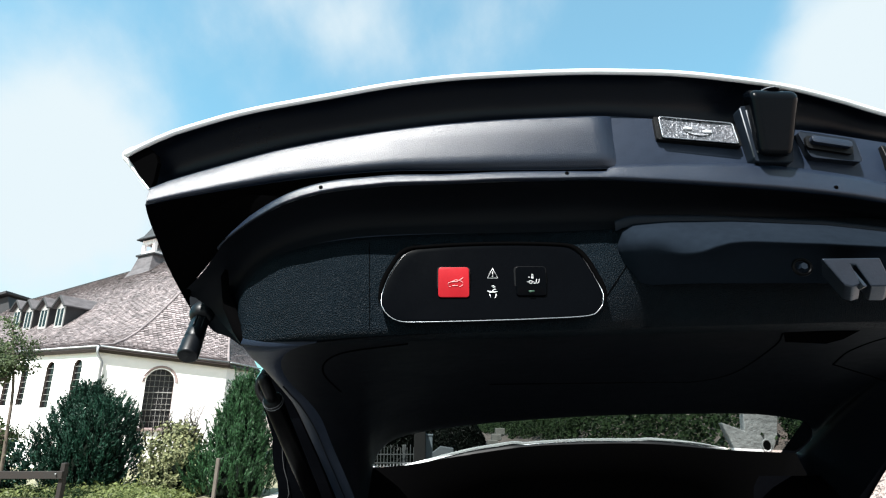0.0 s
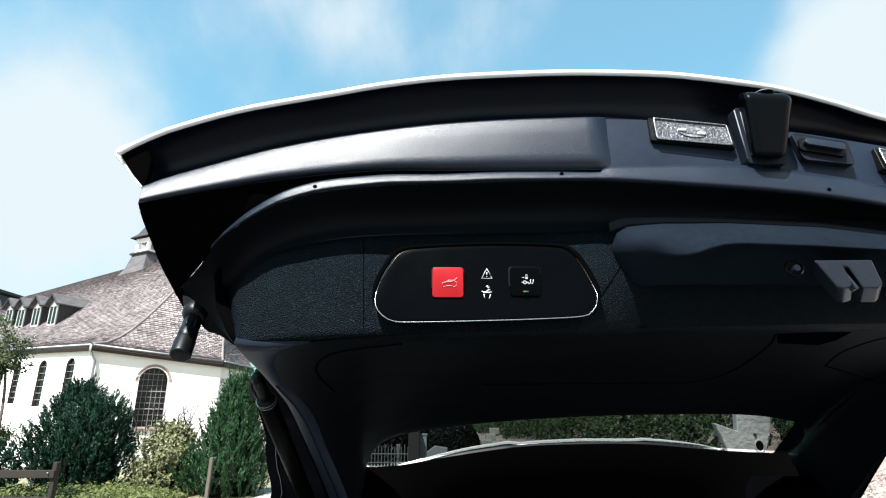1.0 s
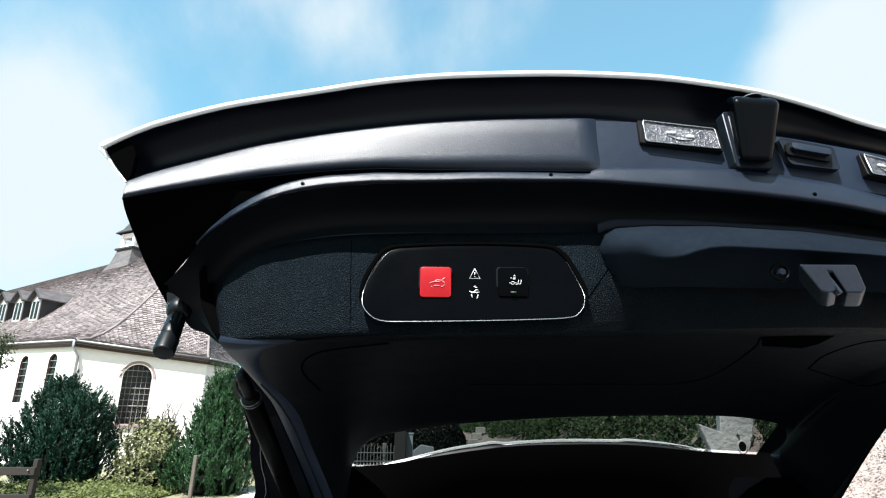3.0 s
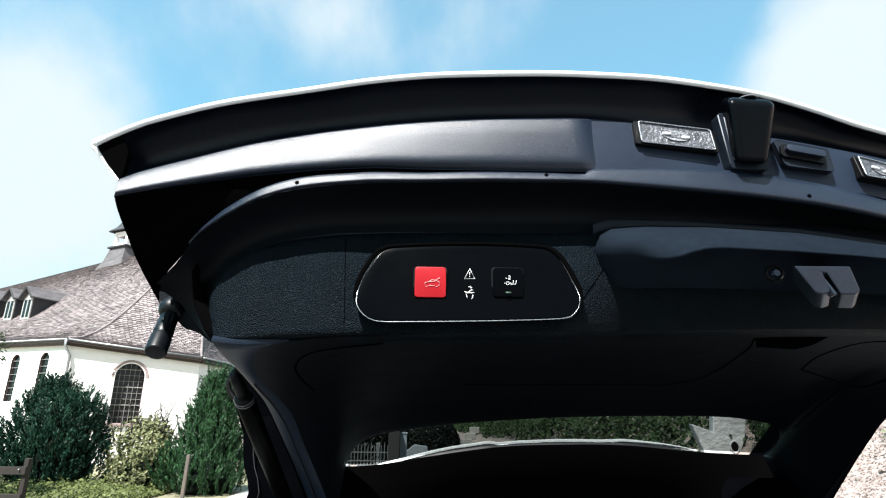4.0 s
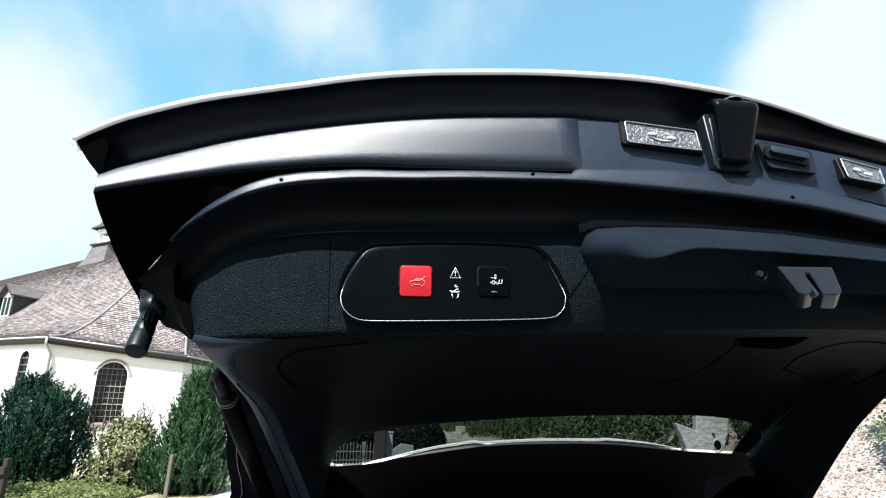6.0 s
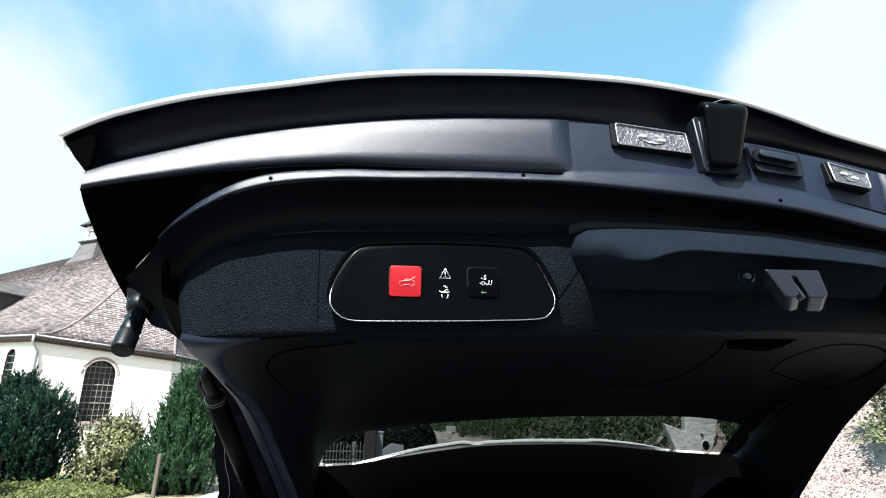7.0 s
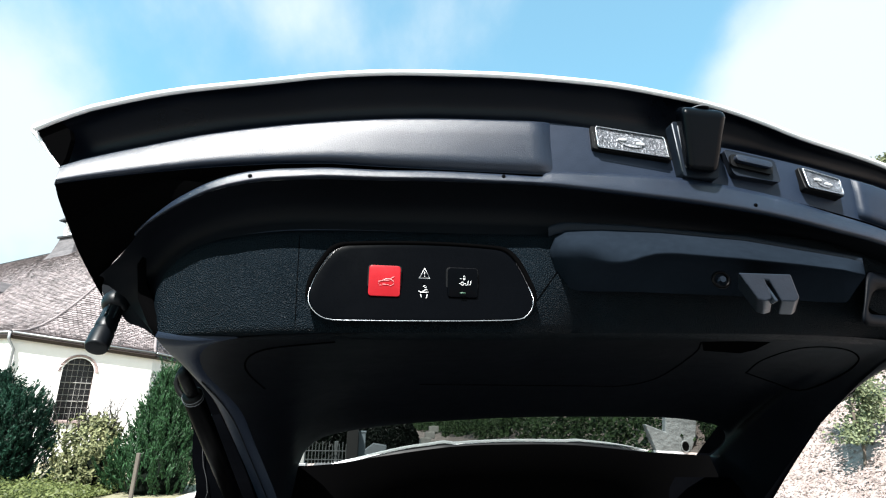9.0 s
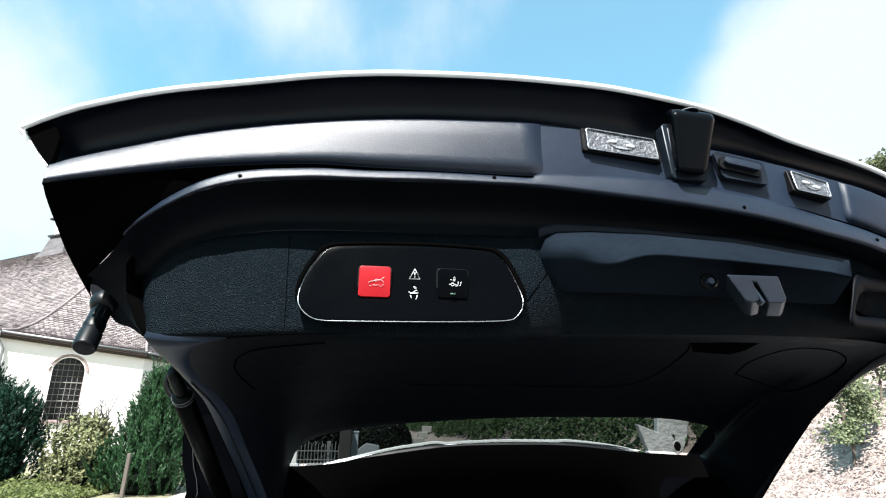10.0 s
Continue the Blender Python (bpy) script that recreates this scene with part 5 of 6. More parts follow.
def bush(name, label, at, rx, ry, h, n, leaf, mat, power, seed, category="bush", sprigs=0.0, aspect=1.8, rough=0.22, lumps=9, shoots=14, upright=1.0):
    root = empty(name, label, category)
    p, nr = shell_points(n, rx, ry, h, power, seed, lumps, rough)
    axis = None
    if sprigs:
        # upright sprays: leaves gather on short shoots
        rng = np.random.default_rng(seed + 5)
        m = n // shoots
        base, bn = shell_points(m, rx, ry, h, power, seed, lumps, rough)
        k = rng.integers(0, m, n)
        t = rng.uniform(0, 1, n)[:, None]
        way = bn * 0.6 / upright + np.array([0, 0, 1.0]) + rng.normal(0, 0.25, (m, 3))[:, :]
        p = base[k] + way[k] * t * sprigs + rng.normal(0, 0.018, (n, 3))
        nr = bn[k]
        if aspect > 3:
            axis = way[k] / np.linalg.norm(way[k], axis=1)[:, None]
    at = np.array(at)
    cr = leaf_mesh("crown", p + at, nr, leaf, mat, aspect=aspect, seed=seed, axis=axis)
    cr.parent = root
    rng = random.Random(seed)
    stems = []
    for i in range(7):
        q = rng.uniform(0, 6.28)
        top = Vector((math.cos(q) * rx * 0.55, math.sin(q) * ry * 0.55, h * rng.uniform(0.5, 0.8)))
        stems.append(tube([Vector(at) + Vector((math.cos(q) * 0.05, math.sin(q) * 0.05, -0.05)), Vector(at) + top * 0.5 + Vector((0, 0, 0.1)), Vector(at) + top], [0.04, 0.028, 0.01], 6))
    part("stem", join(*stems), BARK, root)
    # solid inner mass, coloured near-black for the shade between the leaves
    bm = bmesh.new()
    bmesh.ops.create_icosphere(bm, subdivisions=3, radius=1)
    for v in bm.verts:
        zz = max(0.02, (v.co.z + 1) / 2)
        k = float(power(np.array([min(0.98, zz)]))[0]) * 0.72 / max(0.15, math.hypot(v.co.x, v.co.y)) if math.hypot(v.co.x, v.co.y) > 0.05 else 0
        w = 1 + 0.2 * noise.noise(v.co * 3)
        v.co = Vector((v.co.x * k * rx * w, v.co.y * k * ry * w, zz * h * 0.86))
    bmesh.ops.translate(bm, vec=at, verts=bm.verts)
    part("inner_mass", bm, INNER_SHADE, root)
    return root


DOME = lambda z: np.sqrt(np.clip(1 - (z * 1.15 - 0.25) ** 2 / 0.82, 0.02, 1))
EGG = lambda z: np.clip(np.sin(np.pi * np.clip(0.22 + 0.78 * z, 0, 1)), 0.03, 1) ** 0.85
CONE = lambda z: np.clip(1.06 - z ** 1.15 * 1.02, 0.03, 1) * np.clip(0.85 + z * 1.2, 0, 1)
bush("yew_bush", "dark green yew bush in front of the church", (-10.02, 16.6, 0), 0.80, 0.9, 2.42, 40000, 0.024, YEW, EGG, 3, sprigs=0.30, shoots=50, aspect=4.2, rough=0.34, lumps=20)
bush("yew_bush", "broad dark green yew bush behind the fence", (-9.18, 16.2, 0), 0.88, 1.0, 2.06, 36000, 0.024, YEW, DOME, 8, sprigs=0.28, shoots=50, aspect=4.2, rough=0.34, lumps=20)
bush("flowering_shrub", "yellow-green deciduous shrub with loose twigs", (-7.02, 16.0, 0), 0.68, 0.70, 1.36, 7500, 0.060, SHRUB, DOME, 12, sprigs=0.26, aspect=1.5, rough=0.40, lumps=16)
bush("conifer", "bushy green pointed conifer beside the path", (-5.20, 15.4, 0), 1.00, 0.98, 2.42, 46000, 0.022, CONIFER, CONE, 21, sprigs=0.46, shoots=60, category="conifer", aspect=5.0, rough=0.24, lumps=18, upright=2.2)

bush("bramble_bush", "tangled dark bramble bush under the garden tree", (-10.62, 14.4, 0), 0.58, 0.6, 1.22, 7000, 0.045, YEW, DOME, 27, sprigs=0.25, aspect=1.8, rough=0.4, lumps=14)


def ground_cover():
    rng = np.random.default_rng(4)
    n = 30000
    x, y = rng.uniform(-14, -6.0, n), rng.uniform(12.6, 16.0, n)
    lump = np.array([noise.noise((a * 1.1, b * 1.1, 7)) for a, b in zip(x, y)])
    z = np.abs(rng.normal(0, 0.10, n)) * (1 + 1.1 * lump) + 0.03
    ob = leaf_mesh("ground_cover", np.stack([x, y, z], 1), np.tile([0, -0.3, 1], (n, 1)), 0.055, COVER_LEAF, seed=4)
    tagged(ob, "bright yellow-green ground cover plants", "ground cover", kind="stuff")


ground_cover()


def shrub_twigs():
    rng = random.Random(6)
    out = []
    for i in range(34):
        x, y = -7.2 + rng.uniform(-0.6, 0.7), 16.0 + rng.uniform(-0.4, 0.4)
        p = [Vector((x, y, 1.2))]
        h = rng.uniform(0.5, 1.15)
        lean = rng.uniform(-0.35, 0.45)
        for k in range(1, 6):
            p.append(Vector((x + lean * (k / 5) ** 1.5 + rng.uniform(-0.03, 0.03), y + rng.uniform(-0.05, 0.05), 1.2 + h * k / 5)))
        out.append(tube(spline(p, 12), [0.017 - 0.0011 * k for k in range(12)], 4))
        for k in (2, 3, 4):
            q = p[k] + Vector((rng.uniform(-0.22, 0.22), rng.uniform(-0.1, 0.1), rng.uniform(0.05, 0.25)))
            out.append(tube([p[k], q], [0.006, 0.003], 4))
    tw = mesh_object("twig_tuft", join(*out), FENCE_WOOD)
    tagged(tw, "thin bare brown twigs standing above the shrub", "twigs", kind="stuff")


shrub_twigs()


def garden_tree():
    root = empty("tree", "slender garden tree with sparse green leaves", "tree")
    base = Vector((-9.02, 12.4, 0))
    pts = [base, base + Vector((0.05, 0, 0.8)), base + Vector((0.0, 0, 1.6)), base + Vector((-0.15, 0.1, 2.5)), base + Vector((-0.45, 0.1, 3.8))]
    limbs = [tube(spline(pts, 20), [0.042 - 0.0012 * i for i in range(20)], 9)]
    rng = np.random.default_rng(17)
    cs, ns = [], []
    for i in range(34):
        low = i < 8
        z0 = rng.uniform(0.9, 1.5) if low else rng.uniform(2.6, 3.5)
        q = rng.uniform(0, 2 * math.pi)
        ln = rng.uniform(0.2, 0.35) if low else rng.uniform(0.3, 0.75)
        a = Vector((base.x - (0.05 if low else 0.25), base.y, z0))
        b = a + Vector((math.cos(q) * ln - (0.2 if not low else 0.1), math.sin(q) * ln, rng.uniform(-0.1, 0.45)))
        limbs.append(tube([a, a.lerp(b, 0.5) + Vector((0, 0, 0.06)), b], [0.018, 0.011, 0.004], 5))
        for k in range(120):
            t = rng.uniform(0.35, 1.1)
            p = np.array(a.lerp(b, t)) + rng.normal(0, 0.085, 3)
            cs.append(p)
            ns.append((math.cos(q), math.sin(q), 0.7))
    part("trunk", join(*limbs), BARK, root)
    cr = leaf_mesh("crown", np.array(cs), np.array(ns), 0.042, TREE_LEAF, seed=9)
    cr.parent = root


garden_tree()


# ---- fence ----


def fence():
    f = empty("garden_fence", "dark brown timber rail fence", "fence")
    y = 11.0
    for x, h, w in ((-6.82, 1.04, 0.08), (-9.6, 1.04, 0.08), (-12.3, 1.04, 0.08)):
        part("post", box((w, 0.12, h + 0.1), (x, y, h / 2 - 0.05), bevel=0.012), FENCE_WOOD, f, smooth=False)
    for x0, x1 in ((-9.55, -6.78), (-12.3, -9.6)):
        part("rail", box((x1 - x0, 0.05, 0.13), ((x0 + x1) / 2, y - 0.08, 0.84), bevel=0.008), FENCE_WOOD, f, smooth=False)
        part("rail", box((x1 - x0, 0.05, 0.13), ((x0 + x1) / 2, y - 0.08, 0.40), bevel=0.008), FENCE_WOOD, f, smooth=False)
    for x in (-6.78,):
        part("bolt", tube([Vector((x - 0.1, y - 0.11, 0.86)), Vector((x - 0.1, y - 0.14, 0.86))], 0.012, 8), ZINC, f)
    p = mesh_object("wooden_post", box((0.062, 0.062, 1.2), (-4.08, 11.0, 0.52), turn=Matrix.Rotation(radians(1.5), 4, "Y"), bevel=0.01), GREY_WOOD, None, False)
    tagged(p, "thin weathered grey wooden post", "post")


fence()


# ---- church ----
E1, E2, E3, EL = Vector((-14.29, 23.96, 4.90)), Vector((-9.82, 26.54, 4.50)), Vector((-10.0, 31.5, 4.70)), Vector((-31.89, 33.36, 5.34))
AP, RL, E4 = Vector((-12.97, 34.0, 12.66)), Vector((-33.10, 44.75, 11.25)), Vector((-14.0, 41.0, 4.8))
SAG = 7.5


def roof_place(a, b, c, d, u, v):
    """On the roof between the eave a-b and the ridge d-c; the slope flattens towards the eave."""
    p = a.lerp(b, u).lerp(d.lerp(c, u), v)
    p.z -= SAG * v * (1 - v) ** 3
    return p


church = empty("church", "white rendered church with grey slate roof", "church")


def inset(p, centre, d):
    v = Vector((centre.x - p.x, centre.y - p.y, 0)).normalized()
    return p + v * d


def wall_with_windows(a, b, name, windows, deep=0.32):
    """A rendered wall from a to b (eave points), with arched openings: (share along, width, sill, spring)."""
    d = Vector((b.x - a.x, b.y - a.y, 0))
    ln = d.length
    d.normalize()
    nrm = Vector((d.y, -d.x, 0))
    th = 0.55

    def at(u, z, back=0.0):
        return Vector((a.x, a.y, 0)) + d * u + Vector((0, 0, z)) - nrm * back

    bm = bmesh.new()

    def quad(*pts, into=bm):
        into.faces.new([into.verts.new(p) for p in pts])
    top = lambda u: a.z + (b.z - a.z) * u / ln
    last = 0.0
    for k, w, sill, spring in sorted(windows):
        c = k * ln
        l, r = c - w / 2, c + w / 2
        quad(at(last, -0.2), at(l, -0.2), at(l, top(l)), at(last, top(last)))
        quad(at(l, -0.2), at(r, -0.2), at(r, sill), at(l, sill))
        n = 14
        reveal = bmesh.new()
        arc = [(c - math.cos(math.pi * i / n) * w / 2, spring + math.sin(math.pi * i / n) * w / 2) for i in range(n + 1)]
        for (u0, z0), (u1, z1) in zip(arc, arc[1:]):
            quad(at(u0, z0), at(u1, z1), at(u1, top(u1)), at(u0, top(u0)))
            quad(at(u0, z0), at(u0, z0, deep), at(u1, z1, deep), at(u1, z1), into=reveal)
        for u in (l, r):
            quad(at(u, sill), at(u, sill, deep), at(u, spring, deep), at(u, spring), into=reveal)
        quad(at(l, sill), at(r, sill), at(r, sill, deep), at(l, sill, deep), into=reveal)
        last = r
        win = part("window", join(prism([at(l, sill, deep - 0.02), at(r, sill, deep - 0.02)] + [at(u, z, deep - 0.02) for u, z in arc[::-1]], -nrm * 0.03)), WINDOW_DARK, church, "arched leaded church window", smooth=False)
        part("window_reveal", reveal, REVEAL, win, "brown window reveal, darkened in colour for its shade", smooth=False)
        if w < 1.0:
            for z in [sill + (spring + w / 2 - sill) * j / 7 for j in range(1, 7)]:
                half = w / 2 if z < spring else math.sqrt(max(0.0, (w / 2) ** 2 - (z - spring) ** 2))
                part("glazing_bar", tube([at(c - half, z, deep - 0.05), at(c + half, z, deep - 0.05)], 0.012, 4), WHITE_FRAME, win, smooth=False)
            continue
        surround = [at(c - math.cos(math.pi * i / n) * (w / 2 + 0.10), spring + math.sin(math.pi * i / n) * (w / 2 + 0.10), 0.0) for i in range(n + 1)]
        part("window_arch", tube([p + nrm * -0.03 for p in surround], 0.035 + 0.04 * w, 4, caps=True), SANDSTONE, win, "pink sandstone arch", smooth=False)
        part("window_sill", box((w + 0.3, 0.3, 0.12), at(c, sill - 0.06, 0.05), turn=Matrix.Rotation(math.atan2(d.y, d.x), 4, "Z"), bevel=0.02), SANDSTONE, win, smooth=False)
        cols = max(3, round(w / 0.19))
        for i in range(1, cols):
            u = l + w * i / cols
            zt = spring + math.sqrt(max(0, (w / 2) ** 2 - (u - c) ** 2))
            part("glazing_bar", tube([at(u, sill, deep - 0.05), at(u, zt, deep - 0.05)], 0.008, 4), WHITE_FRAME, win, smooth=False)
        rows_ = max(4, round((spring - sill + w / 2) / 0.24))
        for j in range(1, rows_):
            z = sill + (spring + w / 2 - sill) * j / rows_
            half = w / 2 if z < spring else math.sqrt(max(0.0, (w / 2) ** 2 - (z - spring) ** 2))
            part("glazing_bar", tube([at(c - half, z, deep - 0.05), at(c + half, z, deep - 0.05)], 0.018 if j % 3 == 0 else 0.007, 4), WHITE_FRAME, win, smooth=False)
    quad(at(last, -0.2), at(ln, -0.2), at(ln, top(ln)), at(last, top(last)))
    quad(at(0, -0.2, th), at(ln, -0.2, th), at(ln, top(ln), th), at(0, top(0), th))
    part(name, bm, RENDERED, church, smooth=False)


CENTRE = Vector((-18.0, 36.0, 0))
W1, W2, W3, WL, W4 = [inset(p, CENTRE, 0.12) for p in (E1, E2, E3, EL, E4)]
for p in (W1, W2, W3, WL, W4):
    p.z -= 0.12
wall_with_windows(WL, W1, "wall", [(0.929, 0.60, 2.45, 4.12), (0.826, 0.60, 2.45, 4.12), (0.725, 0.55, 2.6, 4.10), (0.655, 0.55, 2.6, 4.10)], 0.12)
wall_with_windows(W1, W2, "wall", [(0.473, 1.12, 1.62, 3.50)])
wall_with_windows(W2, W3, "wall", [])
wall_with_windows(W3, W4, "wall", [])


def roof_plane(a, b, c, d, name, seed):
    """Boards under, slates over, between the eave a-b and the ridge d-c."""
    deck = [[roof_place(a, b, c, d, i / 12, v / 16) + Vector((0, 0, -0.05)) for i in range(13)] for v in range(17)]
    roof = thick(part(name, loft(deck, face_to=Vector((0, 0, 500))), DARK_SLATE, church, smooth=False), 0.12)
    rng = random.Random(seed)
    slope = ((c + d) / 2 - (a + b) / 2).length
    nr = max(4, int(slope / 0.145))
    up = (b - a).cross((c + d) / 2 - (a + b) / 2).normalized()
    if up.z < 0:
        up = -up
    vs, fs = [], []
    for r in range(nr):
        v0, v1 = r / nr, min(1.0, (r + 1.28) / nr)
        p0, p1 = roof_place(a, b, c, d, 0, v0), roof_place(a, b, c, d, 1, v0)
        q0, q1 = roof_place(a, b, c, d, 0, v1), roof_place(a, b, c, d, 1, v1)
        ln = (p1 - p0).length
        if ln < 0.05:
            continue
        m = max(1, int(ln / 0.185))
        off = 0.5 * (r % 2)
        for i in range(m + 1):
            u0, u1 = max(0.0, (i - off) / m), min(1.0, (i + 1 - off) / m)
            if u1 - u0 < 0.1 / m:
                continue
            g = 0.012 / ln
            lift, l2 = 0.035 + rng.uniform(0, 0.022), 0.006
            j = rng.uniform(-0.02, 0.02)
            dn = (p0 - q0).normalized() * j
            t = [p0.lerp(p1, u0 + g) + up * lift + dn, p0.lerp(p1, u1 - g) + up * (lift + rng.uniform(-0.006, 0.006)) + dn, q0.lerp(q1, u1 - g) + up * l2, q0.lerp(q1, u0 + g) + up * l2]
            k = len(vs)
            vs += [*t, t[0] - up * 0.045, t[1] - up * 0.045]
            fs += [(k, k + 1, k + 2, k + 3), (k + 4, k + 5, k + 1, k)]
    me = bpy.data.meshes.new("slating")
    me.from_pydata([tuple(v) for v in vs], [], fs)
    me.materials.append(SLATE)
    s = new("slating", me)
    s.parent = roof
    tagged(s, "weathered grey-brown slates in courses", kind="stuff")


roof_plane(EL, E1, AP, RL, "roof", 1)
roof_plane(E1, E2, AP, AP, "roof", 2)
roof_plane(E2, E3, AP, AP, "roof", 3)
roof_plane(E3, E4, AP, AP, "roof", 4)
for i, (a, b) in enumerate(((EL, E1), (E1, E2), (E2, E3))):
    n = Vector((b.y - a.y, a.x - b.x, 0)).normalized()
    part("eave_board", tube([a + n * 0.02 + Vector((0, 0, -0.17)), b + n * 0.02 + Vector((0, 0, -0.18))], 0.11, 4), EAVE_WOOD, church, smooth=False)
    part("gutter", tube([a + n * 0.10 + Vector((0, 0, -0.03)), b + n * 0.10 + Vector((0, 0, -0.03))], 0.042, 8), ZINC, church, "zinc gutter")
for foot in (E1, E2):
    part("hip_ridge", tube([roof_place(foot, foot, AP, AP, 0, k / 14) + Vector((0, 0, 0.03)) for k in range(15)], 0.06, 6), SLATE, church)
part("ridge", tube([AP.lerp(RL, k / 6) + Vector((0, 0, 0.02)) for k in range(7)], 0.09, 6), DARK_SLATE, church)
pipe = [E1 + Vector((-0.02, -0.12, -0.02)), E1 + Vector((-0.02, -0.12, -0.30)), Vector((W1.x + 0.16, W1.y - 0.04, 4.22)), Vector((W1.x + 0.16, W1.y - 0.04, 2.0)), Vector((W1.x + 0.16, W1.y - 0.04, 0.0))]
part("downpipe", tube(pipe, 0.055, 8), ZINC, church, "zinc downpipe")


def dormer(k, v):
    """A slate-sided gabled dormer on the long roof plane."""
    f = roof_place(EL, E1, AP, RL, k, v)
    out = Vector((-0.47, -0.88, 0)).normalized()
    side = Vector((-out.y, out.x, 0))
    w, h, dp, gable = 0.86, 1.22, 2.6, 0.46
    g = lambda x, z, o=0.0: f + side * x + Vector((0, 0, z)) + out * o
    dm = part("dormer", prism([g(-w / 2, -0.25), g(w / 2, -0.25), g(w / 2, h), g(0, h + gable), g(-w / 2, h)], -out * dp), DARK_SLATE, church, "slate-clad gabled dormer", smooth=False)
    part("dormer_window", prism([g(-0.40, 0.02, 0.05), g(0.40, 0.02, 0.05), g(0.40, h - 0.02, 0.05), g(0, h + gable - 0.1, 0.05), g(-0.40, h - 0.02, 0.05)], -out * 0.07), WHITE_FRAME, dm, "white dormer window frame", smooth=False)
    for x in (-0.17, 0.17):
        part("pane", prism([g(x - 0.12, 0.14, 0.06), g(x + 0.12, 0.14, 0.06), g(x + 0.12, h - 0.12, 0.06), g(x - 0.12, h - 0.12, 0.06)], -out * 0.04), WINDOW_DARK, dm, smooth=False)
    for q in (-1, 1):
        e = [g(0, h + gable + 0.10, 0.22), g(q * (w / 2 + 0.16), h - 0.06, 0.22)]
        part("dormer_roof", prism([e[0], e[1], e[1] - out * (dp + 0.2), e[0] - out * (dp + 0.2)], Vector((0, 0, 0.07))), TURRET_SLATE, dm, smooth=False)
        part("barge_board", tube([e[0] + out * 0.02, e[1] + out * 0.02], 0.055, 4), DARK_SLATE, dm, smooth=False)


for k, v in ((0.590, 0.3615), (0.502, 0.377), (0.415, 0.392), (0.332, 0.420)):
    dormer(k, v)


def turret():
    """The small open bell turret riding on the ridge."""
    c = AP.lerp(RL, 0.335)
    yaw = Matrix.Rotation(math.atan2(RL.y - AP.y, RL.x - AP.x), 4, "Z")
    put = lambda size, x, y, z, bevel=0.02: box(size, c + yaw @ Vector((x, y, z)), turn=yaw, bevel=bevel)
    skirt = loft([[c + yaw @ Vector((x * r, y * r, z)) for x, y in ((-1, -1), (1, -1), (1, 1), (-1, 1))] for r, z in ((1.35, -1.3), (0.98, -0.45), (0.80, 0.30), (0.76, 0.50))], closed=True, face_to=c)
    bmesh.ops.reverse_faces(skirt, faces=skirt.faces)
    base = part("turret", skirt, TURRET_SLATE, church, "small slate and white ridge turret", smooth=False)
    part("turret_ledge", put((1.78, 1.78, 0.13), 0, 0, 0.56), DARK_SLATE, base, smooth=False)
    for sx in (-1, 1):
        for sy in (-1, 1):
            part("turret_post", put((0.22, 0.22, 1.05), sx * 0.56, sy * 0.56, 1.14), RENDERED, base, smooth=False)
    for x, y, size in ((0, -0.56, (0.92, 0.14, 0.30)), (0, 0.56, (0.92, 0.14, 0.30)), (-0.56, 0, (0.14, 0.92, 0.30)), (0.56, 0, (0.14, 0.92, 0.30))):
        part("turret_head", put(size, x, y, 1.52), RENDERED, base, smooth=False)
        part("turret_sill", put((size[0], size[1], 0.24), x, y, 0.74), RENDERED, base, smooth=False)
    part("bell", tube([c + Vector((0, 0, z)) for z in (1.50, 1.42, 1.25, 1.05, 0.98)], [0.06, 0.17, 0.21, 0.30, 0.33], 14), ZINC, base, "grey metal bell")
    roof = loft([[c + yaw @ Vector((x * r, y * r, z)) for x, y in ((-1, -1), (1, -1), (1, 1), (-1, 1))] for r, z in ((0.94, 1.66), (0.96, 1.72), (0.66, 2.02), (0.40, 2.60), (0.04, 3.5))], closed=True, face_to=c)
    bmesh.ops.reverse_faces(roof, faces=roof.faces)
    part("turret_roof", roof, DARK_SLATE, base, smooth=False)


turret()


def far_house():
    h = empty("house", "dark slate-gabled house behind the church", "house")
    c = Vector((-37.0, 46, 0))
    part("wall", prism([c + Vector((-3, 0, 0)), c + Vector((1.9, 0, 0)), c + Vector((1.9, 0, 10.0)), c + Vector((1.2, 0, 11.9)), c + Vector((-3, 0, 10.6))], Vector((0, 9, 0))), DARK_SLATE, h, smooth=False)
    part("roof", prism([c + Vector((1.3, -0.4, 12.1)), c + Vector((-3.3, -0.4, 10.7)), c + Vector((-3.3, 9.4, 10.7)), c + Vector((1.3, 9.4, 12.1))], Vector((0, 0, 0.2))), DARK_SLATE, h, smooth=False)


far_house()


# ---- slope beyond the road ----


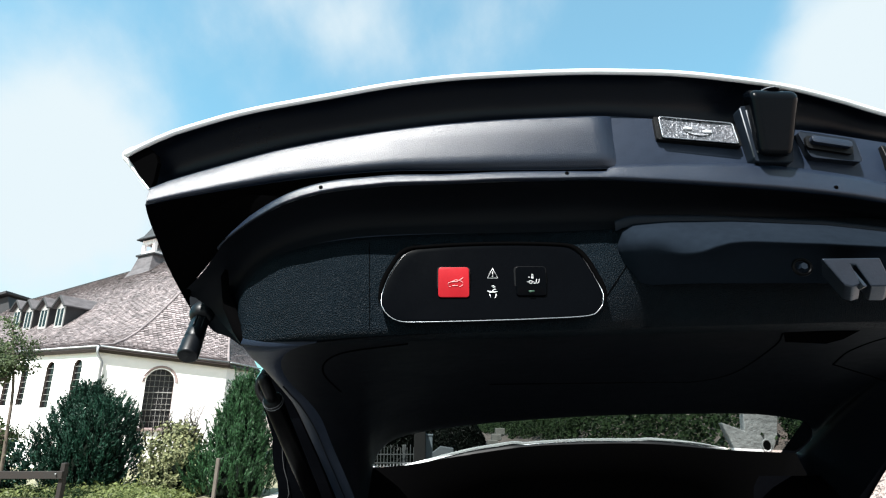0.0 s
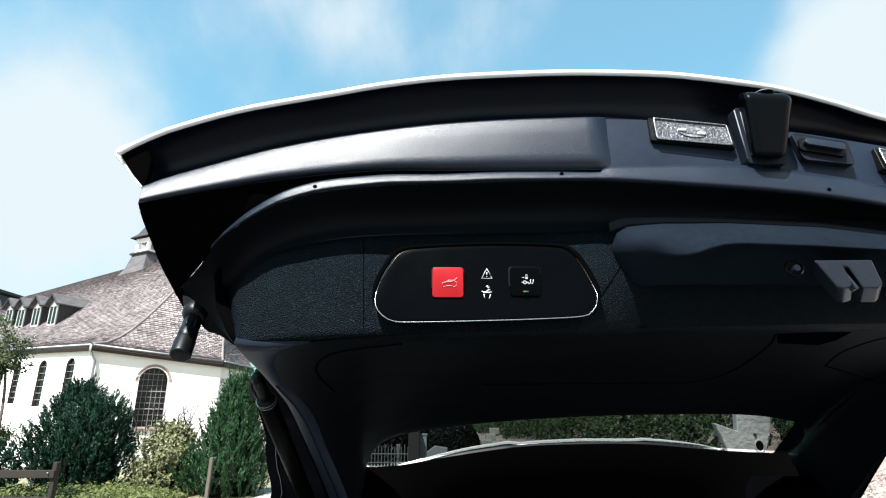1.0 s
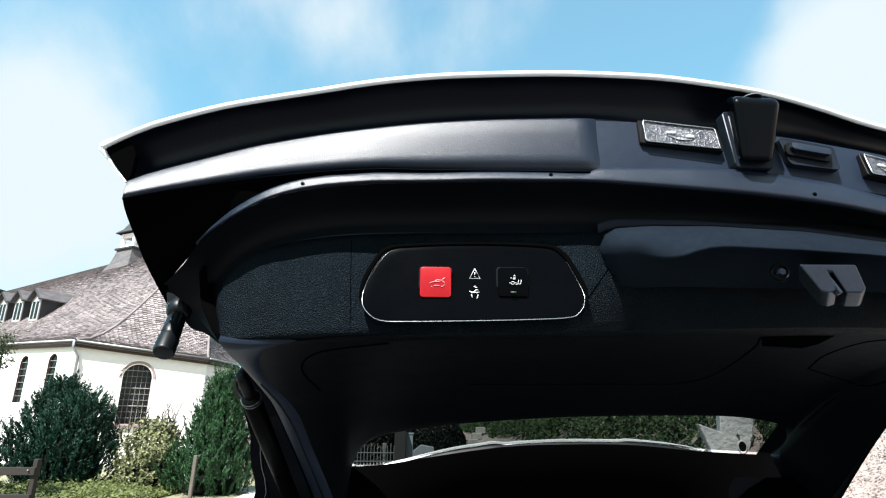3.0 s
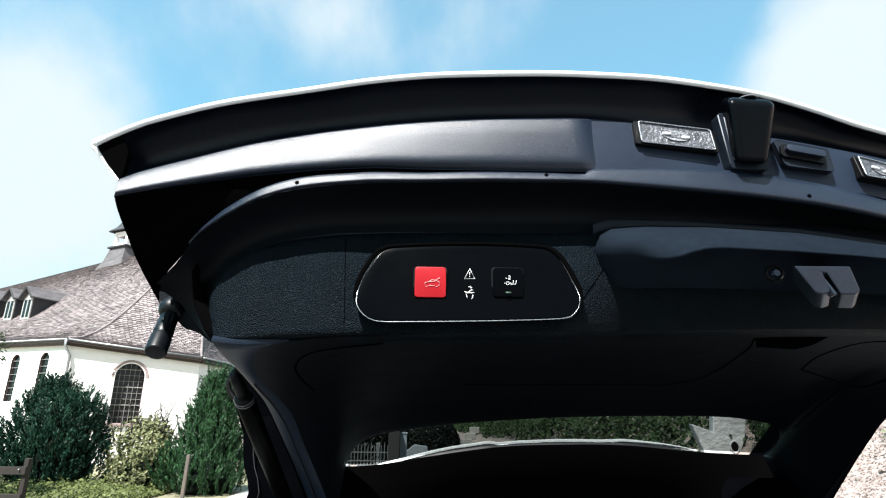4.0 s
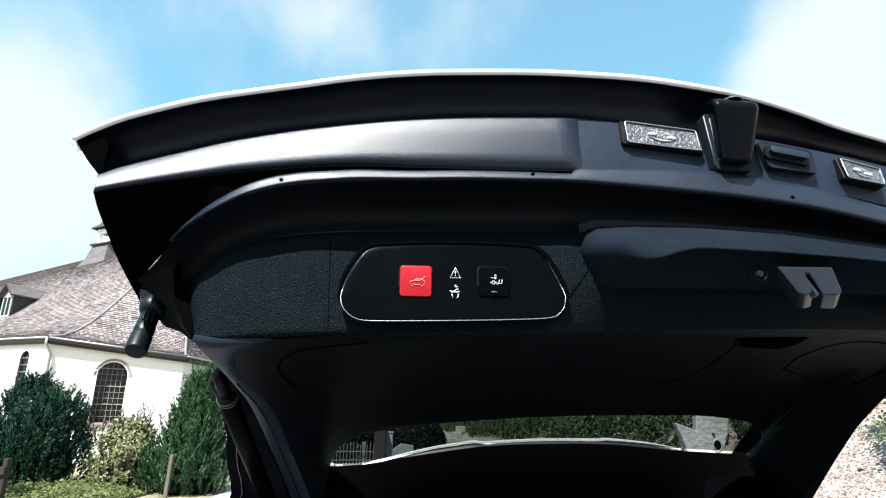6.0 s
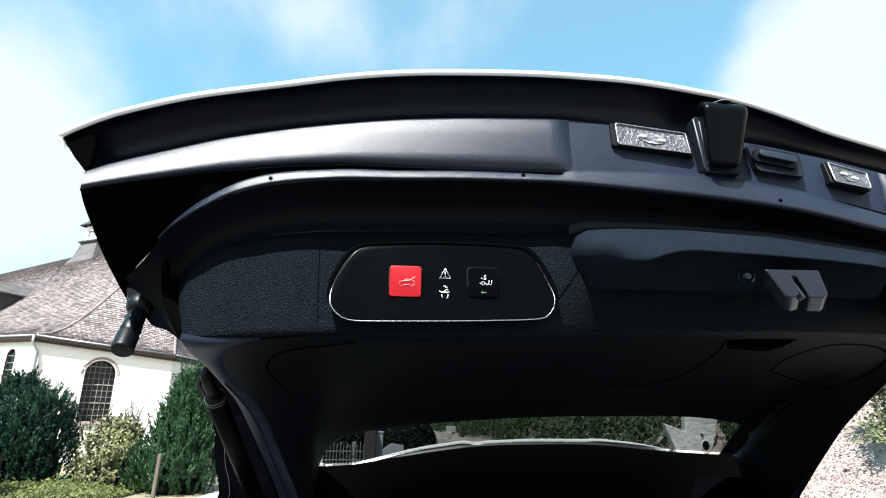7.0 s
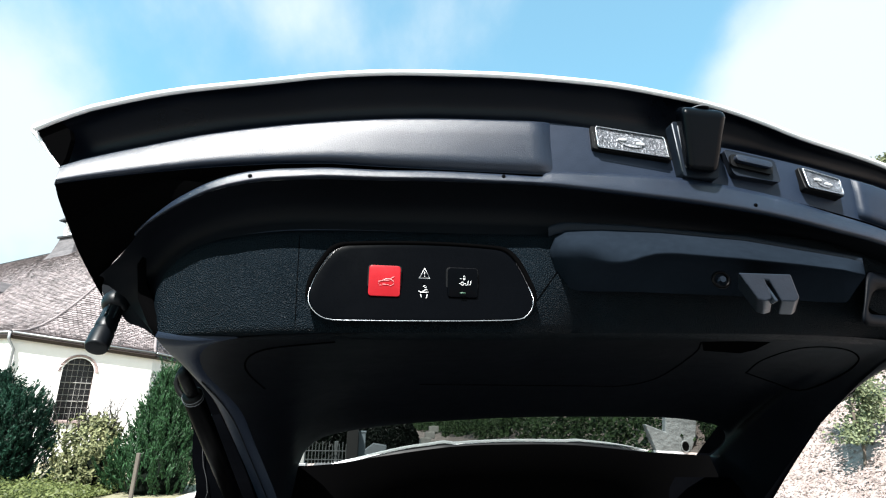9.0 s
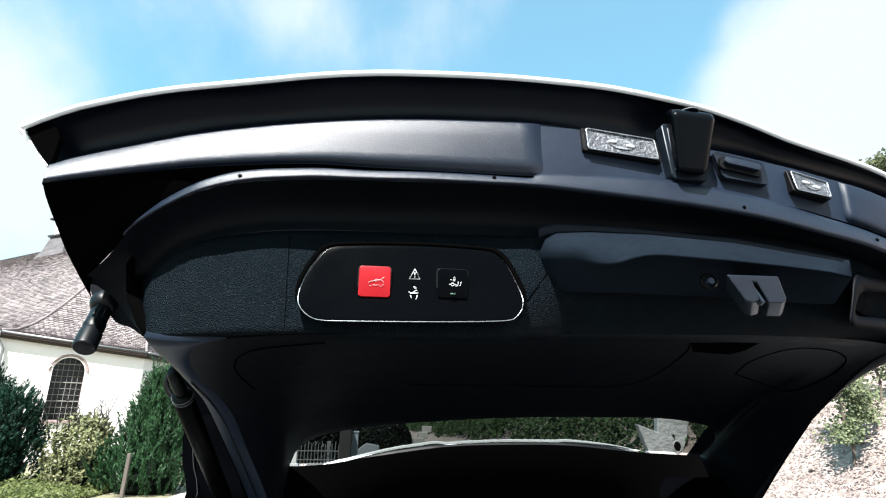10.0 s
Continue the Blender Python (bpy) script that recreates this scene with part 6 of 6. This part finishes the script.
def slope_rubble():
    rng = random.Random(5)
    vs, fs = [], []
    shape = bmesh.new()
    bmesh.ops.create_icosphere(shape, subdivisions=1, radius=1)
    sv, sf = [v.co.copy() for v in shape.verts], [[v.index for v in f.verts] for f in shape.faces]
    shape.free()
    for i in range(6500):
        y = 5 + 55 * rng.random() ** 1.8
        x = 5.4 + 12 * rng.random() ** 1.6
        s = (0.010 + 0.05 * rng.random() ** 3) * (1 + (x < 6.4 and y > 12) * rng.uniform(0, 2.6))
        z = hill(x, y) + s * 0.1
        k = len(vs)
        sx, sy, sz = rng.uniform(0.7, 1.5), rng.uniform(0.6, 1.2), rng.uniform(0.35, 0.8)
        q = rng.uniform(0, 3)
        for v in sv:
            j = rng.uniform(0.75, 1.15) * s
            a, b = v.x * sx * j, v.y * sy * j
            vs.append((x + a * math.cos(q) - b * math.sin(q), y + a * math.sin(q) + b * math.cos(q), z + v.z * sz * j + a * 0.2))
        fs += [[k + i_ for i_ in f] for f in sf]
    me = bpy.data.meshes.new("rubble")
    me.from_pydata(vs, [], fs)
    me.materials.append(RUBBLE)
    tagged(new("rubble", me), "broken slate and sandstone rubble on the slope", "rubble", kind="stuff")


def vineyard():
    rng = np.random.default_rng(31)
    cs, ns, sz = [], [], []
    for r in range(70):
        y = 12.0 + r * 1.7 + 0.004 * r * r
        m = int(7400 / (1 + y / 35))
        x = 6.9 + rng.uniform(0, 1, m) ** 1.5 * (24 + y * 0.3)
        t = rng.normal(0, 0.28, m)
        h = rng.uniform(0.3, 1.65, m) + 0.3 * np.sin(x * 2.1 + r)
        keep = np.sin(x * 1.9 + r * 2.3) + rng.normal(0, 0.6, m) > -0.95
        for a, b, c, kk in zip(x, y + t, h, keep):
            if kk and not (0.44 < a / b < 0.585 and b < 14.2):
                cs.append((a, b, hill(a, b) + c))
                ns.append((-0.4, -0.5, 0.7))
                sz.append(0.075 + 0.002 * y)
    ob = leaf_mesh("vines", np.array(cs), np.array(ns), np.array(sz), VINE_LEAF, aspect=1.15, seed=2)
    tagged(ob, "rows of green grape vines on the slope", "vineyard", kind="stuff")
    stake = mesh_object("vine_stake", tube([Vector((0, 0, -0.2)), Vector((0, 0, 1.7))], 0.03, 6), GREY_WOOD, None, False)
    tagged(stake, "grey wooden vine stake", "stake", group="vine stakes")
    x, y = 9.0, 11.2
    stake.matrix_basis = pose(x, y, hill(x, y), 4, -3, 0)
    rr = random.Random(3)
    for i in range(40):
        y = 11.2 + 1.7 * rr.randint(0, 24)
        x = rr.uniform(8.6, 16)
        copy_thing(stake, pose(x, y, hill(x, y), rr.uniform(-6, 6), rr.uniform(-6, 6), 0))


def far_wood():
    rng = np.random.default_rng(77)
    cs, ns = [], []
    for i in range(140):
        a = rng.uniform(0.75, 1.5)
        k = rng.uniform(66, 84)
        x, y = a * k, k
        z = hill(x, y)
        r = rng.uniform(1.2, 2.6)
        p = rng.normal(0, 1, (70, 3))
        p /= np.linalg.norm(p, axis=1)[:, None]
        q = p * r * rng.uniform(0.6, 1.05, (70, 1)) + np.array([x, y, z + r * 0.7])
        cs.append(q)
        ns.append(p)
    ob = leaf_mesh("far_wood", np.concatenate(cs), np.concatenate(ns), 0.6, WOOD_LEAF, aspect=1.2, seed=6)
    tagged(ob, "scrubby green wood along the hill crest", "wood", kind="stuff")


def near_vine(x, y, h, seed):
    root = empty("grape_vine", "leafy green grape vine tied to a stake on the slope", "vine", group="vines near the lane")
    z = hill(x, y)
    rng = np.random.default_rng(seed)
    part("stem", tube(spline([Vector((x, y, z - 0.1)), Vector((x + 0.05, y, z + h * 0.3)), Vector((x - 0.03, y, z + h * 0.7)), Vector((x, y, z + h))], 12), 0.025, 6), BARK, root)
    n = 2000
    p = np.stack([rng.normal(0, 0.125, n), rng.normal(0, 0.16, n), (0.30 + 0.92 * rng.uniform(0, 1, n) ** 0.8) * h], 1)
    p[:, 0] += 0.22 * np.sin(p[:, 2] * 4 + seed)
    k = np.sin(p[:, 2] * 5 + p[:, 0] * 4) + rng.normal(0, 0.7, n) > -0.9
    cr = leaf_mesh("crown", p[k] + np.array([x, y, z]), np.tile([-0.4, -0.6, 0.6], (int(k.sum()), 1)), 0.050, NEAR_VINE, aspect=1.2, seed=seed)
    cr.parent = root


def slope_litter():
    rng = np.random.default_rng(12)
    n = 46000
    y = 5.5 + 12 * rng.uniform(0, 1, n) ** 1.3
    x = y * rng.uniform(0.55, 1.25, n)
    z = np.array([hill(p, q) for p, q in zip(x, y)]) + 0.015
    ob = leaf_mesh("leaf_litter", np.stack([x, y, z], 1), np.tile([-0.3, -0.1, 0.9], (n, 1)), 0.027, LITTER, aspect=2.4, seed=3)
    tagged(ob, "dry leaf litter and straw on the slope", "leaf litter", kind="stuff")


slope_rubble()
slope_litter()
for vx, vy, vh, vs_ in ((7.95, 9.15, 1.15, 4), (8.45, 9.5, 1.25, 5), (9.5, 10.0, 1.3, 6), (11.2, 11.0, 1.4, 8)):
    near_vine(vx, vy, vh, vs_)
vineyard()
far_wood()


def headwall():
    root = empty("concrete_headwall", "pale concrete drain headwall set in the slope", "headwall")
    y = 14.0
    pts = [(0.466, 0.007), (0.507, -0.006), (0.511, 0.030), (0.578, 0.026), (0.568, -0.018), (0.552, -0.048), (0.489, -0.048)]
    o = [Vector((s * y, y + (s - 0.466) * 3.0, EYE + e * y)) for s, e in pts]
    part("slab", prism(o, Vector((0.15, 0.5, 0)), 0.02, 1), CONCRETE, root, smooth=False)
    c = Vector((0.545 * y, y + 0.225, EYE - 0.030 * y))
    ring = [c + Vector((math.cos(q) * 0.12, 0.03 * math.cos(q), math.sin(q) * 0.13)) for q in [k * math.pi / 10 for k in range(20)]]
    pipe_ = part("pipe", tube(ring, 0.022, 6, closed=True), CONCRETE, root)
    bm = bmesh.new()
    bm.faces.new([bm.verts.new(p + Vector((0, -0.012, 0))) for p in ring])
    part("pipe_mouth", bm, RUBBER, pipe_, smooth=False)


headwall()
bush("bramble", "dark green brambles beside the concrete headwall", (8.25, 13.3, hill(8.25, 13.3) - 0.15), 0.55, 0.5, 1.0, 5000, 0.05, VINE_LEAF, DOME, 52, sprigs=0.15)


def lane_end():
    """What closes the lane: gate, pier, post, white wall, stone steps, hedges."""
    f = empty("metal_gate", "pale vertical-barred metal gate across a yard", "gate")
    y = 24.0
    for i in range(14):
        x = -2.72 + i * 0.13
        part("bar", tube([Vector((x, y, 0.02)), Vector((x, y, 0.84 + 0.10 * (i % 2))), Vector((x, y, 0.90 + 0.10 * (i % 2)))], [0.017, 0.017, 0.003], 6), GATE_STEEL, f, smooth=False)
    for z in (0.30, 0.62):
        part("rail", tube([Vector((-2.78, y, z)), Vector((-1.0, y, z))], 0.020, 6), GATE_STEEL, f, smooth=False)
    part("gate_post", box((0.16, 0.16, 0.98), (-1.55, y + 0.2, 0.49), bevel=0.02), GATE_STEEL, f, smooth=False)
    low = empty("garden_wall", "low white garden wall on a grey plinth", "wall")
    part("wall", box((1.1, 0.3, 0.55), (-2.82, 20.0, 0.70), bevel=0.02), RENDERED, low, smooth=False)
    part("plinth", box((1.2, 0.36, 0.45), (-2.80, 20.0, 0.21), bevel=0.02), ZINC, low, smooth=False)
    p = mesh_object("wall_pier", box((0.42, 0.42, 1.66), (-0.84, 22.0, 0.82), bevel=0.03), material("dark_grey_render", (0.022, 0.021, 0.021), 0.8, vary=0.3, scale=2), None, False)
    tagged(p, "dark grey rendered pier beside the lane", "pier")
    q = mesh_object("gate_pillar", join(box((0.26, 0.26, 1.36), (-0.52, 22.4, 0.67), bevel=0.02), box((0.31, 0.31, 0.07), (-0.52, 22.4, 1.37), bevel=0.02)), material("blue_grey_paint", (0.26, 0.31, 0.35), 0.6, vary=0.2, scale=4), None, False)
    tagged(q, "pale blue-grey square pillar beside the lane", "pillar")
    r = mesh_object("kerb_ramp", prism([Vector((-0.46, 24.0, 0.02)), Vector((0.42, 24.0, 0.02)), Vector((0.42, 24.0, 0.84)), Vector((-0.10, 24.0, 0.92)), Vector((-0.46, 24.0, 0.66))], Vector((0, 0.8, 0)), 0.02, 1), material("grey_concrete", (0.19, 0.21, 0.23), 0.85, vary=0.3, scale=3), None, False)
    tagged(r, "grey concrete ramp end beside the pillar", "ramp")
    st = empty("stone_steps", "pale stone steps at the foot of the slope", "steps")
    for i in range(3):
        part("step", box((0.62 - 0.02 * i, 0.5, 0.38), (2.95 + 0.26 * i, 36.0 + 0.3 * i, 0.72 + 0.34 * i), bevel=0.04), STEP_STONE, st, smooth=False)
    part("step_base", box((0.9, 0.6, 0.62), (3.02, 36.05, 0.28), bevel=0.05), RUBBLE, st, smooth=False)
    bush("shrub", "evergreen shrub behind the pillar, leaves darkened as if in shade", (-0.02, 27.0, 0), 0.62, 0.6, 1.75, 3000, 0.09, HEDGE, DOME, 45, category="shrub")
    bush("hedge", "evergreen hedge by the lane, its leaves darkened as if in shade", (-3.0, 27.5, 0), 3.6, 1.2, 3.4, 12000, 0.11, HEDGE, DOME, 41, category="hedge")
    bush("hedge", "evergreen hedge at the end of the lane, leaves darkened as if in shade", (1.2, 44.0, 0), 1.9, 1.2, 2.2, 9000, 0.13, HEDGE, DOME, 43, category="hedge")


lane_end()
